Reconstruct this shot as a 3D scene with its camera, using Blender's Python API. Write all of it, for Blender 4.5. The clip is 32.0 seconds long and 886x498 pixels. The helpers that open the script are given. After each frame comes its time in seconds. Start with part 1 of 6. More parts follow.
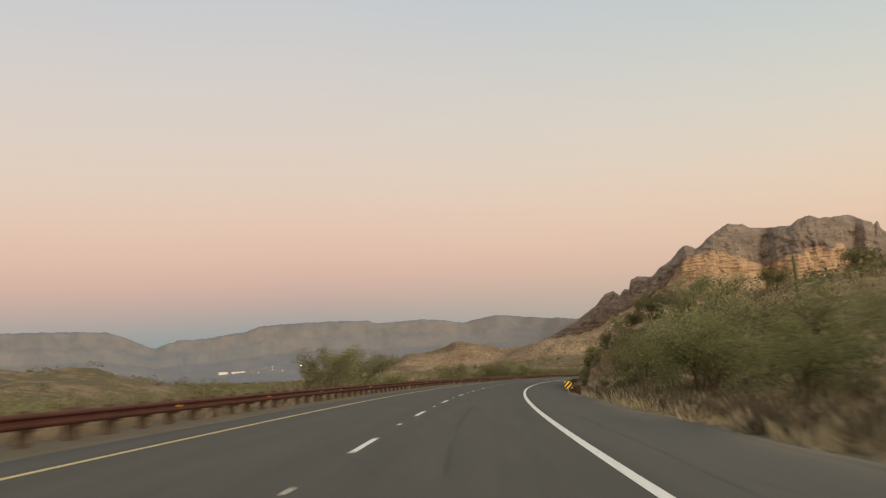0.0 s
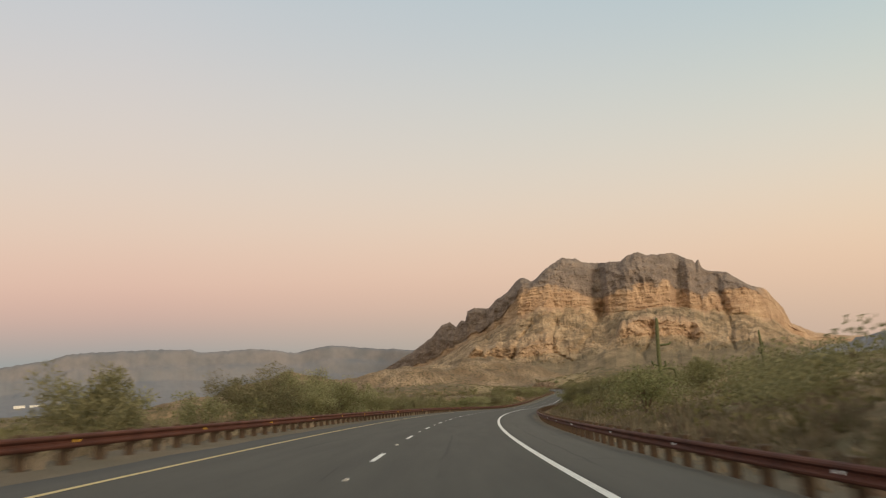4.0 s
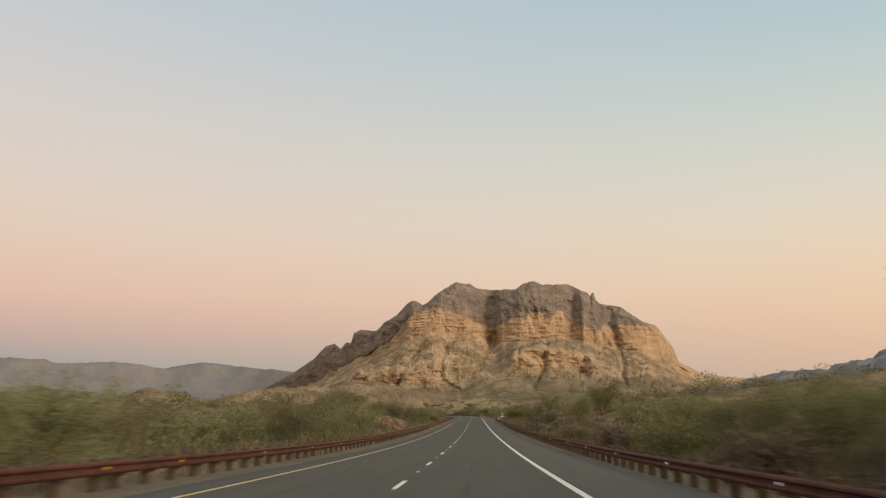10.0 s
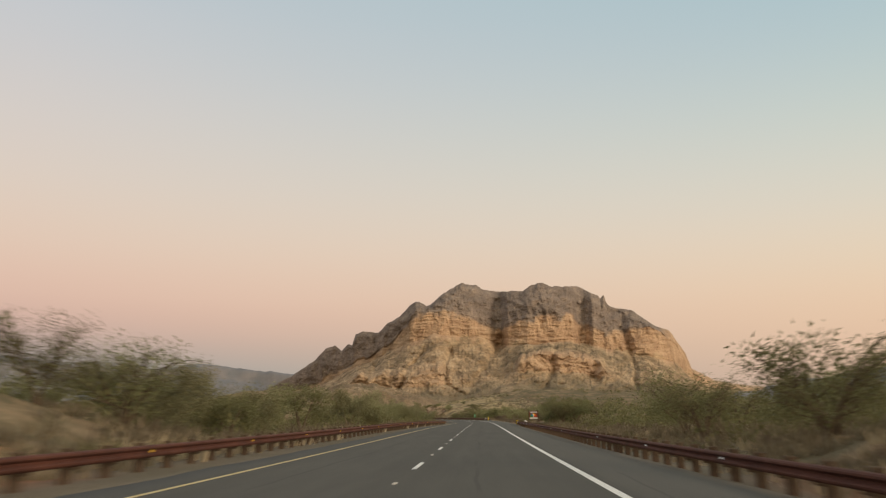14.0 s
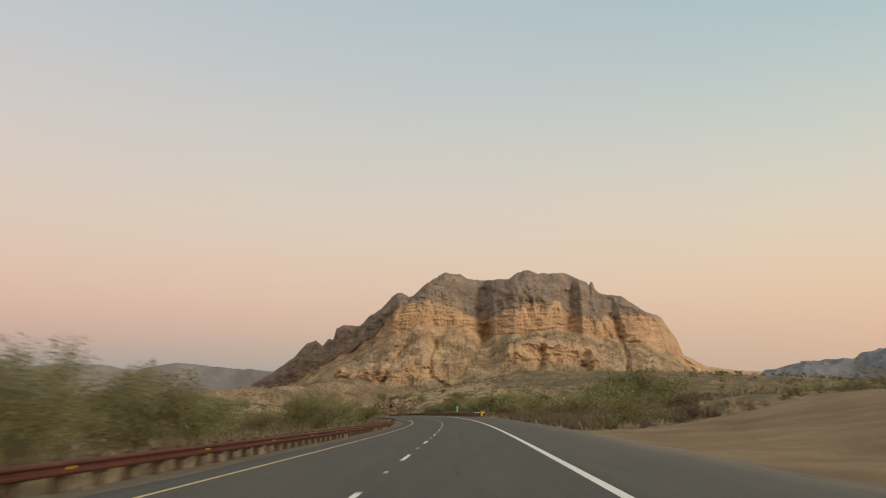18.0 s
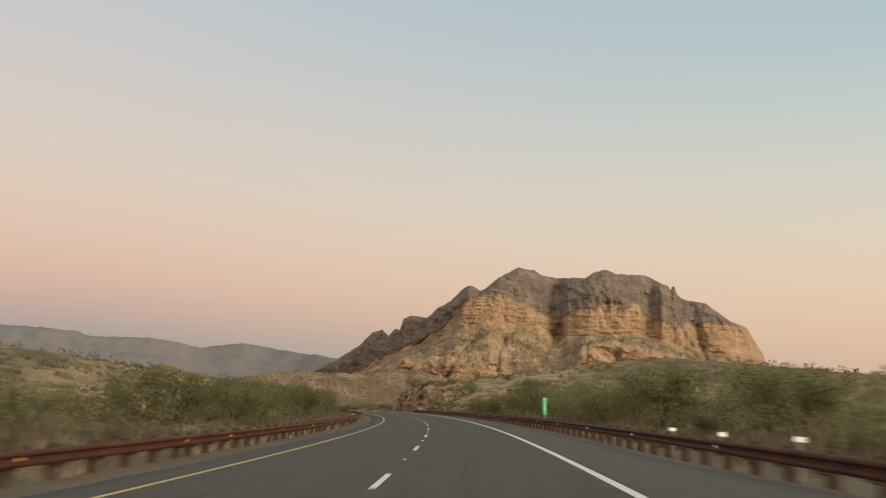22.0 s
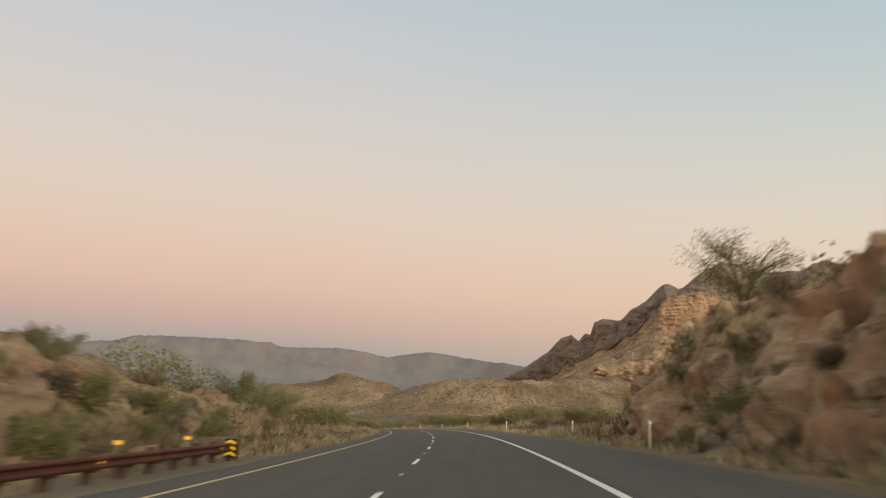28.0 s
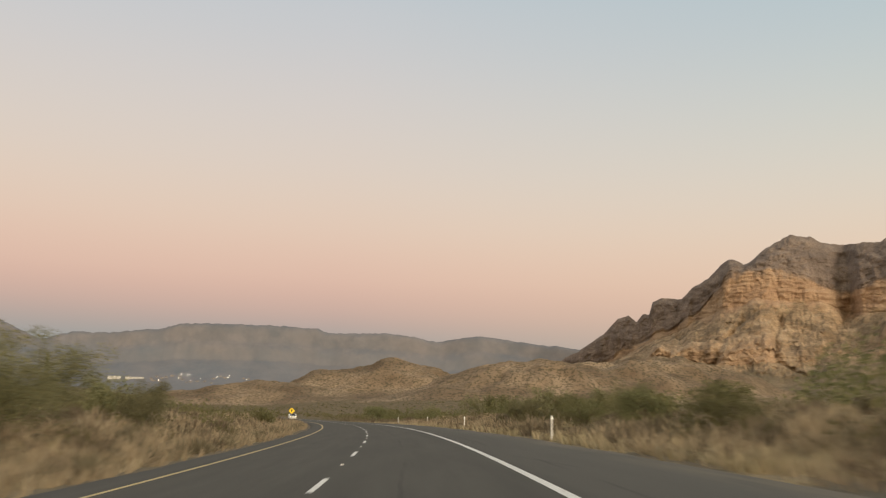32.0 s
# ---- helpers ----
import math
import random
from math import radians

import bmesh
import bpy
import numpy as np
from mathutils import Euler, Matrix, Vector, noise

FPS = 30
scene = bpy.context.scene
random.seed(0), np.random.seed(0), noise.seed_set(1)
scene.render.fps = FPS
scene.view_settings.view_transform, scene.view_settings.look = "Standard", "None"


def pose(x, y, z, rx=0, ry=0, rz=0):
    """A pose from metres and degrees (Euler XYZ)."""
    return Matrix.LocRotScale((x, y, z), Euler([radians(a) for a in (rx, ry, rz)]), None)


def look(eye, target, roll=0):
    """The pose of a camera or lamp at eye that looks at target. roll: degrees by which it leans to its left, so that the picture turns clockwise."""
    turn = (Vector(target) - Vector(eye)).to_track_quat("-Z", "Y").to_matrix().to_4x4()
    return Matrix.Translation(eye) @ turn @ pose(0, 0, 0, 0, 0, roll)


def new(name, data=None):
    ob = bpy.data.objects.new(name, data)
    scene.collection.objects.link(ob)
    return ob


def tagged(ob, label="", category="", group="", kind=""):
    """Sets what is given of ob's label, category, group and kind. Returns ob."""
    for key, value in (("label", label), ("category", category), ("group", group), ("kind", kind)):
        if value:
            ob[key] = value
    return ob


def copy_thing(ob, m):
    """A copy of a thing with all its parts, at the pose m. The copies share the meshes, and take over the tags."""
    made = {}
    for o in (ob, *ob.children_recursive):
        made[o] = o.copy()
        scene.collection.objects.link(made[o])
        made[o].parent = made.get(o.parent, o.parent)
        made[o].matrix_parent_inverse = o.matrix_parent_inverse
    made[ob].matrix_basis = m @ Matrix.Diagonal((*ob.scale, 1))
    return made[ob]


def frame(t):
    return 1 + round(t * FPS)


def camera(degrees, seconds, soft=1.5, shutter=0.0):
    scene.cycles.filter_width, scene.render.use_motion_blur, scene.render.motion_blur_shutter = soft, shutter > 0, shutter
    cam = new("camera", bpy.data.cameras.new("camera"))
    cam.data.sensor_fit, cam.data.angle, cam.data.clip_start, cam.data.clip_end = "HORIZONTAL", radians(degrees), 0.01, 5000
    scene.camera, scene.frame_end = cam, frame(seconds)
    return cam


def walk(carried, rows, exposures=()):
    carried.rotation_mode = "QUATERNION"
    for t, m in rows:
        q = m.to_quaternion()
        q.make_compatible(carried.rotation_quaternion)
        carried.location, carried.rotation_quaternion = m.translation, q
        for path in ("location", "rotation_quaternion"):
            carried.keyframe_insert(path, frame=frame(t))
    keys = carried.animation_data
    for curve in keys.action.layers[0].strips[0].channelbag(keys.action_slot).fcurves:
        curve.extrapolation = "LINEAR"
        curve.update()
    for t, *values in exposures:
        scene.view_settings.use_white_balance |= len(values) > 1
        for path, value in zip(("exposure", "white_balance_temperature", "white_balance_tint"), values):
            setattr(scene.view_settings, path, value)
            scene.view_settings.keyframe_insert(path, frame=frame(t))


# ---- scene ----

# ======== camera and its walk ========
cam = camera(56.87, 32.0, soft=1.2, shutter=0.5)
ROWS = [
    (0.0, 2.10, 0.00, 1.127, 1.16, 8.77, -3.79),
    (0.5, 2.18, 16.10, 1.090, -1.28, 8.74, -3.09),
    (1.0, 2.56, 32.20, 1.039, -3.75, 9.68, -3.98),
    (1.5, 3.26, 48.28, 0.976, -6.34, 9.47, -3.64),
    (2.0, 4.29, 64.34, 0.901, -7.92, 9.53, -4.20),
    (2.5, 5.65, 80.39, 0.813, -8.69, 10.00, -3.57),
    (3.0, 7.33, 96.40, 0.710, -9.31, 10.31, -3.27),
    (3.5, 9.35, 112.38, 0.591, -9.82, 10.37, -3.45),
    (4.0, 11.69, 128.32, 0.455, -10.45, 10.25, -3.87),
    (4.5, 14.38, 144.22, 0.306, -11.41, 10.08, -4.28),
    (5.0, 17.40, 160.08, 0.145, -12.63, 9.90, -4.62),
    (5.5, 20.78, 175.88, -0.023, -13.69, 10.03, -4.34),
    (6.0, 24.50, 191.62, -0.201, -14.98, 10.13, -4.15),
    (6.5, 28.57, 207.30, -0.392, -16.35, 9.92, -4.49),
    (7.0, 32.97, 222.91, -0.597, -17.21, 10.27, -4.18),
    (7.5, 37.64, 238.47, -0.813, -17.67, 10.61, -3.75),
    (8.0, 42.50, 254.00, -1.037, -17.86, 10.49, -3.85),
    (8.5, 47.51, 269.51, -1.266, -18.37, 10.40, -4.12),
    (9.0, 52.67, 285.00, -1.508, -18.33, 10.84, -3.05),
    (9.5, 57.97, 300.47, -1.763, -18.09, 11.37, -1.95),
    (10.0, 63.41, 315.93, -2.022, -18.07, 11.83, -1.57),
    (10.5, 68.95, 331.38, -2.257, -17.88, 12.05, -1.73),
    (11.0, 74.55, 346.85, -2.440, -18.26, 11.52, -2.05),
    (11.5, 80.19, 362.33, -2.557, -19.10, 10.79, -1.73),
    (12.0, 85.84, 377.82, -2.610, -19.37, 10.65, -1.60),
    (12.5, 91.50, 393.32, -2.613, -19.11, 10.80, -1.22),
    (13.0, 97.16, 408.83, -2.573, -18.39, 11.34, -1.16),
    (13.5, 102.81, 424.34, -2.493, -17.77, 12.19, -1.24),
    (14.0, 108.47, 439.86, -2.378, -17.62, 12.23, -0.92),
    (14.5, 114.13, 455.37, -2.235, -17.88, 12.16, -1.30),
    (15.0, 119.79, 470.88, -2.071, -18.23, 12.05, -1.60),
    (15.5, 125.45, 486.38, -1.890, -18.62, 11.93, -1.80),
    (16.0, 131.13, 501.88, -1.698, -18.86, 11.86, -1.99),
    (16.5, 136.82, 517.36, -1.503, -18.78, 11.94, -2.27),
    (17.0, 142.52, 532.83, -1.318, -18.46, 12.11, -2.63),
    (17.5, 148.22, 548.29, -1.148, -18.71, 11.69, -2.92),
    (18.0, 153.89, 563.75, -0.991, -18.77, 11.81, -2.46),
    (18.5, 159.51, 579.22, -0.841, -18.37, 12.02, -1.52),
    (19.0, 165.06, 594.70, -0.693, -18.03, 11.69, -0.50),
    (19.5, 170.54, 610.20, -0.547, -17.72, 11.58, -0.07),
    (20.0, 175.93, 625.72, -0.401, -17.22, 11.62, 0.61),
    (20.5, 181.18, 641.30, -0.250, -16.67, 11.43, 0.99),
    (21.0, 186.26, 656.92, -0.086, -15.58, 11.49, 1.54),
    (21.5, 191.14, 672.61, 0.094, -14.74, 11.64, 1.52),
    (22.0, 195.82, 688.37, 0.288, -13.44, 11.70, 1.81),
    (22.5, 200.26, 704.19, 0.489, -12.17, 11.61, 2.04),
    (23.0, 204.44, 720.08, 0.690, -11.31, 11.52, 1.94),
    (23.5, 208.34, 736.05, 0.889, -9.86, 11.45, 2.64),
    (24.0, 211.93, 752.10, 1.085, -8.02, 11.91, 2.61),
    (24.5, 215.20, 768.22, 1.280, -6.51, 12.01, 2.61),
    (25.0, 218.14, 784.40, 1.477, -5.33, 11.69, 2.71),
    (25.5, 220.74, 800.64, 1.677, -4.06, 11.69, 2.47),
    (26.0, 222.99, 816.94, 1.873, -3.03, 11.76, 2.41),
    (26.5, 224.90, 833.29, 2.057, -2.35, 11.92, 2.55),
    (27.0, 226.50, 849.66, 2.222, -1.77, 12.06, 2.64),
    (27.5, 227.81, 866.07, 2.365, -1.06, 12.07, 2.46),
    (28.0, 228.87, 882.50, 2.484, -0.22, 11.97, 2.05),
    (28.5, 229.68, 898.94, 2.581, 0.04, 11.93, 1.80),
    (29.0, 230.22, 915.39, 2.654, 0.64, 11.78, 2.08),
    (29.5, 230.49, 931.86, 2.701, 1.45, 11.15, 2.68),
    (30.0, 230.47, 948.32, 2.720, 1.31, 10.55, 2.48),
    (30.5, 230.16, 964.79, 2.710, 1.22, 10.60, 1.80),
    (31.0, 229.57, 981.25, 2.666, 1.65, 10.58, 1.93),
    (31.5, 228.70, 997.69, 2.584, 2.46, 10.51, 1.81),
    (32.0, 227.55, 1014.12, 2.466, 3.20, 10.94, 1.50),
]
walk(cam, [(t, pose(x, y, z, 0, 0, yaw) @ pose(0, 0, 0, 90 + pitch) @ pose(0, 0, 0, 0, 0, roll)) for t, x, y, z, yaw, pitch, roll in ROWS],
     exposures=((0, 0.0), (10, 0.0), (14, -0.03), (17, -0.07), (20.5, -0.08), (22.5, -0.03), (24, 0.06), (26, 0.02), (28, 0.0), (30, -0.05), (32, -0.02)))

# ======== world, sun ========
world = bpy.data.worlds.new("dusk_sky")
scene.world = world
world.use_nodes = True
wn, wl = world.node_tree.nodes, world.node_tree.links
wn.clear()


def srgb(r, g, b):
    """Linear colour from 0..255 screen values."""
    f = lambda c: (c / 255 / 12.92) if c < 10.3 else ((c / 255 + 0.055) / 1.055) ** 2.4
    return (f(r), f(g), f(b), 1.0)


def sky_ramp(stops, fac):
    n = wn.new("ShaderNodeValToRGB")
    n.color_ramp.interpolation = "B_SPLINE"
    e = n.color_ramp.elements
    while len(e) < len(stops):
        e.new(0.5)
    for el, (pos, col) in zip(e, stops):
        el.position, el.color = pos, srgb(*col)
    wl.new(fac, n.inputs["Fac"])
    return n.outputs["Color"]


def wmath(op, a, b=None):
    n = wn.new("ShaderNodeMath")
    n.operation = op
    for i, v in enumerate((a, b)):
        if v is None:
            continue
        if isinstance(v, (int, float)):
            n.inputs[i].default_value = v
        else:
            wl.new(v, n.inputs[i])
    return n.outputs[0]


w_tc = wn.new("ShaderNodeTexCoord")
w_sep = wn.new("ShaderNodeSeparateXYZ")
wl.new(w_tc.outputs["Generated"], w_sep.inputs[0])
# elevation: sine of the angle above the horizon, 0.5 (30 degrees) maps to 1
w_el = wmath("MULTIPLY", w_sep.outputs["Z"], 2.0)
SKY_L = [(0.0, (130, 150, 154)), (0.09, (140, 155, 155)), (0.15, (166, 162, 157)), (0.22, (204, 173, 160)), (0.30, (225, 188, 169)), (0.42, (228, 203, 183)), (0.56, (222, 208, 195)), (0.74, (211, 206, 203)), (0.90, (198, 202, 206)), (1.0, (190, 199, 205))]
SKY_R = [(0.0, (206, 172, 152)), (0.12, (227, 190, 162)), (0.22, (236, 202, 170)), (0.34, (233, 212, 184)), (0.48, (222, 215, 199)), (0.66, (199, 210, 203)), (0.84, (177, 198, 204)), (1.0, (166, 194, 201))]
# azimuth: 0 well to the left of the road, 1 well to the right
w_az = wmath("ADD", wmath("MULTIPLY", wmath("ARCTAN2", w_sep.outputs["X"], w_sep.outputs["Y"]), 0.92), 0.17)
w_mix = wn.new("ShaderNodeMix")
w_mix.data_type = "RGBA"
wl.new(w_az, w_mix.inputs[0])
wl.new(sky_ramp(SKY_L, w_el), w_mix.inputs[6])
wl.new(sky_ramp(SKY_R, w_el), w_mix.inputs[7])
# afterglow in the west, behind the road
w_glow = wn.new("ShaderNodeMapRange")
w_glow.interpolation_type = "SMOOTHSTEP"
w_glow.inputs[1].default_value, w_glow.inputs[2].default_value = 0.15, -0.9
wl.new(w_sep.outputs["Y"], w_glow.inputs[0])
w_mix2 = wn.new("ShaderNodeMix")
w_mix2.data_type = "RGBA"
wl.new(w_glow.outputs[0], w_mix2.inputs[0])
wl.new(w_mix.outputs[2], w_mix2.inputs[6])
w_mix2.inputs[7].default_value = (1.0, 0.78, 0.50, 1)
w_bg = wn.new("ShaderNodeBackground")
w_bg.inputs["Strength"].default_value = 1.0
wl.new(w_mix2.outputs[2], w_bg.inputs["Color"])
wl.new(w_bg.outputs[0], wn.new("ShaderNodeOutputWorld").inputs[0])

# the glow where the sun has set: a broad, low, warm source
sun = new("sun", bpy.data.lights.new("sun", "SUN"))
sun.data.energy, sun.data.angle, sun.data.color = 2.1, radians(22), (1.0, 0.80, 0.58)
sun.matrix_world = look((67, -91, 37), (0, 0, 0))

# ======== numbers that shape the place ========
LANE = 3.95
KH = [0.0, 2.15, 4.46, 6.75, 9.06, 11.43, 13.78, 15.91, 17.58, 18.88, 19.73, 20.08, 20.11, 20.04, 20.02, 20.03, 20.05, 20.11, 20.05, 19.73,
      19.04, 17.86, 16.16, 14.13, 11.92, 9.55, 7.27, 5.24, 3.34, 1.41, -0.62, -2.59, -4.54, -6.62, -8.89, -11.34, -13.94, -16.68, -19.55]  # road heading
KG = [-0.0016, -0.0051, -0.0089, -0.0112, -0.0143, -0.0161, -0.0018, 0.0079, 0.0118, 0.0087, 0.0084, 0.0118, 0.0117, 0.0117, 0.0066, 0.0001, -0.0081, -0.0125, -0.0143, -0.0156]  # grade
KB = [2.91, 3.74, 3.82, 3.89, 3.39, 1.79, 0.82, 0.79, 1.0, 0.37, -1.06, -2.12, -2.61, -2.72, -2.84, -3.12, -3.52, -2.53, -1.21, 0.09]  # cross fall, degrees
KV = [32.27, 32.31, 32.62, 32.99, 33.0, 32.84, 32.82, 32.87, 32.88, 32.87]


def smooth_line(step, values, t):
    v = np.array(values, float)
    k = np.arange(len(v)) * step
    i = np.clip(np.searchsorted(k, t, side="right") - 1, 0, len(k) - 2)
    u = (t - k[i]) / step
    g = np.gradient(v, k)
    return v[i] * (2 * u**3 - 3 * u**2 + 1) + v[i + 1] * (3 * u**2 - 2 * u**3) + step * (g[i] * (u**3 - 2 * u**2 + u) + g[i + 1] * (u**3 - u**2))


def running(a, d):
    return np.concatenate([[0], np.cumsum((a[1:] + a[:-1]) / 2 * d)])


_t = np.arange(0, 38.01, 0.1)
_h, _g, _v, _b = np.radians(smooth_line(1.0, KH, _t)), smooth_line(2.0, KG, _t), smooth_line(4.0, KV, _t), np.radians(smooth_line(2.0, KB, _t))
_x, _y, _z, _s = running(np.sin(_h) * _v, 0.1), running(np.cos(_h) * _v, 0.1), running(_g * _v, 0.1), running(_v, 0.1)
# straight on behind the start and past the end
_back, _on = np.arange(-400, 0, 5.0), np.arange(5, 400, 5.0)
_hx, _hy = math.sin(_h[-1]), math.cos(_h[-1])
RS = np.concatenate([_back, _s, _s[-1] + _on])
RX = np.concatenate([_back * 0, _x, _x[-1] + _on * _hx])
RY = np.concatenate([_back, _y, _y[-1] + _on * _hy])
RZ = np.concatenate([_back * 0.002 * -1, _z, _z[-1] - 0.012 * _on])
RH = np.concatenate([_back * 0, _h, _on * 0 + _h[-1]])
RB = np.concatenate([_back * 0 + _b[0], _b, _on * 0 + _b[-1]])


def road_at(s):
    return [np.interp(s, RS, a) for a in (RX, RY, RZ, RH, RB)]


def shoulder_drop(s, u):
    """The right shoulder falls away towards the guardrail."""
    railed = np.interp(s, [58, 80, 585, 600, 724, 742, 890, 908], [0, 1, 1, 0, 0, 1, 1, 0])
    return 0.07 * np.clip(np.asarray(u, float) - 4.4, 0, 3.2) * railed


def on_road(s, u, dz=0.0):
    """World place at s metres along the road, u metres to the right of the lane line, on the paved plane."""
    x, y, z, h, b = road_at(s)
    return np.stack([x + u * np.cos(h), y - u * np.sin(h), z - u * np.tan(b) + dz - shoulder_drop(s, u)], -1)


def to_road(x, y):
    s = np.interp(y, RY, RS)
    for _ in range(2):
        cx, cy, cz, h, b = road_at(s)
        along = (x - cx) * np.sin(h) + (y - cy) * np.cos(h)
        s = s + np.clip(along, -60, 60) * 0.9
    cx, cy, cz, h, b = road_at(s)
    return s, (x - cx) * np.cos(h) - (y - cy) * np.sin(h), cz, b


# ---- value noise ----
_lat = np.random.RandomState(7).rand(256, 256)


def vnoise(x, y):
    xi, yi = np.floor(x).astype(int), np.floor(y).astype(int)
    fx, fy = x - xi, y - yi
    fx, fy = fx * fx * (3 - 2 * fx), fy * fy * (3 - 2 * fy)
    g = lambda i, j: _lat[(xi + i) % 256, (yi + j) % 256]
    return (g(0, 0) * (1 - fx) + g(1, 0) * fx) * (1 - fy) + (g(0, 1) * (1 - fx) + g(1, 1) * fx) * fy


def fbm(x, y, octaves=4, gain=0.5):
    total, amp, norm = 0, 1.0, 0.0
    for o in range(octaves):
        total = total + amp * (vnoise(x * 2**o + 17.3 * o, y * 2**o + 5.1 * o) * 2 - 1)
        norm += amp
        amp *= gain
    return total / norm


def sstep(a, b, x):
    u = np.clip((x - a) / (b - a), 0, 1)
    return u * u * (3 - 2 * u)


# ---- the banks beside the road: at s, height of the bank, its run, and how rocky its face is ----
BANK_R = [(-60, 0.5, 16, 0), (15, 0.6, 16, 0), (40, 1.8, 15, 0), (60, 4.4, 14, 0), (76, 6.3, 11, 0.2), (92, 6.5, 7.5, 0.8), (125, 6.5, 6, 1), (150, 3.0, 12, 0.2), (175, 1.5, 18, 0), (216, 1.7, 18, 0), (228, 2.6, 15, 0), (245, 2.4, 15, 0), (275, 2.4, 16, 0), (300, 1.8, 10, 0), (318, 1.8, 9, 0), (332, 1.2, 14, 0),
          (380, 0.4, 16, 0), (425, 1.6, 12, 0), (440, 3.2, 8, 0.5), (474, 3.0, 8, 0.5), (495, 0.5, 14, 0), (560, 0.0, 14, 0), (720, 0.0, 14, 0), (850, 1.0, 16, 0), (885, 4.0, 16, 0), (908, 5.0, 8, 0.8), (925, 6.0, 6, 1), (945, 6.2, 6, 1), (958, 6.6, 6, 1), (972, 2.5, 8, 0.5), (990, 0.7, 10, 0), (1040, 1.1, 8, 0), (1150, 0.9, 8, 0), (1260, 0.2, 12, 0), (1600, 0, 12, 0)]
BANK_L = [(-60, -1.6, 10, 0), (0, -1.8, 10, 0), (140, -1.6, 10, 0), (180, -0.8, 10, 0), (400, -0.5, 10, 0), (424, 0.0, 10, 0), (434, 3.0, 15, 0.1), (454, 3.0, 12, 0.2), (482, 2.6, 9, 0.25), (498, -0.2, 10, 0), (840, -0.3, 12, 0), (870, 3.0, 20, 0.1), (905, 4.4, 16, 0.2), (925, 4.2, 10, 0.6), (955, 3.9, 10, 0.6), (976, 2.6, 11, 0.4), (1005, 1.2, 9, 0.1), (1030, 1.1, 7, 0), (1150, 0.9, 8, 0), (1260, 0.2, 12, 0), (1600, 0.1, 12, 0)]


def ground_z(x, y, fine=True):
    x, y = np.asarray(x, float), np.asarray(y, float)
    s, u, rz, b = to_road(x, y)
    right = u > 0
    pick = lambda c: np.where(right, np.interp(s, [k[0] for k in BANK_R], [k[c] for k in BANK_R]), np.interp(s, [k[0] for k in BANK_L], [k[c] for k in BANK_L]))
    high, run, rock = pick(1), pick(2), pick(3)
    edge = np.where(right, 7.3, 5.0)
    w = np.maximum(np.abs(u) - edge, 0)
    plane = rz - np.clip(u, -8.5, 9.5) * np.tan(b)
    plane = plane - shoulder_drop(s, u)
    setback = np.where(right, 2.0, 3.2)
    rough = fbm(s / 9, u / 9 + 40, 4) if fine else 0
    face = sstep(0, 1, (w - setback + rock * rough * 2.2) / run)
    crag = (1 - 2 * np.abs(fbm(s / 4.5 + 30, u / 3.0 + high * face / 2.2, 3))) if fine else 0
    rel = high * face + (rough * (0.25 + 1.3 * rock * face * (1 - face) * 4) + crag * 0.9 * rock * face * (1 - 0.6 * face)) * sstep(1.5, 6, w)
    rel = rel + np.sign(high) * np.minimum(np.abs(high) / 6, 1) * 0.16 * np.clip(w - setback - run, 0, 60) * np.where(high > 0, 1, 0.35)
    rel = rel - np.where(right, 0.16, 0.12) * sstep(0.0, 0.7, w) * (1 - sstep(3, 8, w)) * (1 - 0.5 * rock)
    far = sstep(60, 420, np.abs(u))
    # the plain rises gently away from the road towards the hills
    base = np.interp(y, [-400, 0, 400, 1000, 1300], [0, -2, -4, 0, -1.5])
    base = base + 0.0125 * np.maximum(np.hypot(x - 200, np.maximum(y - 900, 0)) - 330, 0)
    roll = fbm(x / 210, y / 210, 4) * 7 * far + fbm(x / 55, y / 55, 3) * 1.6 * sstep(20, 90, np.abs(u))
    # the low hill on the far left of the first bend
    hill = 12.5 * np.exp(-(((x + 112) / 48) ** 2 + ((y - 170) / 80) ** 2)) + 5 * fbm(x / 25, y / 25, 3) * np.exp(-(((x + 108) / 60) ** 2 + ((y - 170) / 90) ** 2))
    pad = sstep(575, 596, s) * (1 - sstep(640, 668, s)) * sstep(8, 11, u) * (1 - sstep(28, 40, u))
    # the dirt of the pullout climbs away from the road
    rel = rel + 1.35 * sstep(590, 612, s) * (1 - sstep(660, 700, s)) * sstep(12, 27, u)
    return (plane + rel) * (1 - far) + base * far + roll * (1 - pad) + hill

# ======== materials ========
def material(name, build, rough=0.9, metal=0.0, spec=0.3):
    m = bpy.data.materials.new(name)
    m.use_nodes = True
    nt = m.node_tree
    bsdf = nt.nodes["Principled BSDF"]
    bsdf.inputs["Roughness"].default_value, bsdf.inputs["Metallic"].default_value = rough, metal
    bsdf.inputs["Specular IOR Level"].default_value = spec
    build(nt, bsdf)
    return m


def nd(nt, kind, **inputs):
    n = nt.nodes.new(kind)
    for k, v in inputs.items():
        key = int(k[1:]) if k[0] == "i" and k[1:].isdigit() else k
        sock = n.inputs[key]
        if isinstance(v, bpy.types.NodeSocket):
            nt.links.new(v, sock)
        else:
            sock.default_value = v
    return n


def coords(nt, scale=(1, 1, 1), obj=True):
    tc = nt.nodes.new("ShaderNodeTexCoord")
    mp = nd(nt, "ShaderNodeMapping", Vector=tc.outputs["Object" if obj else "Generated"])
    mp.inputs["Scale"].default_value = scale
    return mp.outputs[0]


def noise_of(nt, vec, scale, detail=5, rough=0.6):
    return nd(nt, "ShaderNodeTexNoise", Vector=vec, Scale=scale, Detail=detail, Roughness=rough).outputs["Fac"]


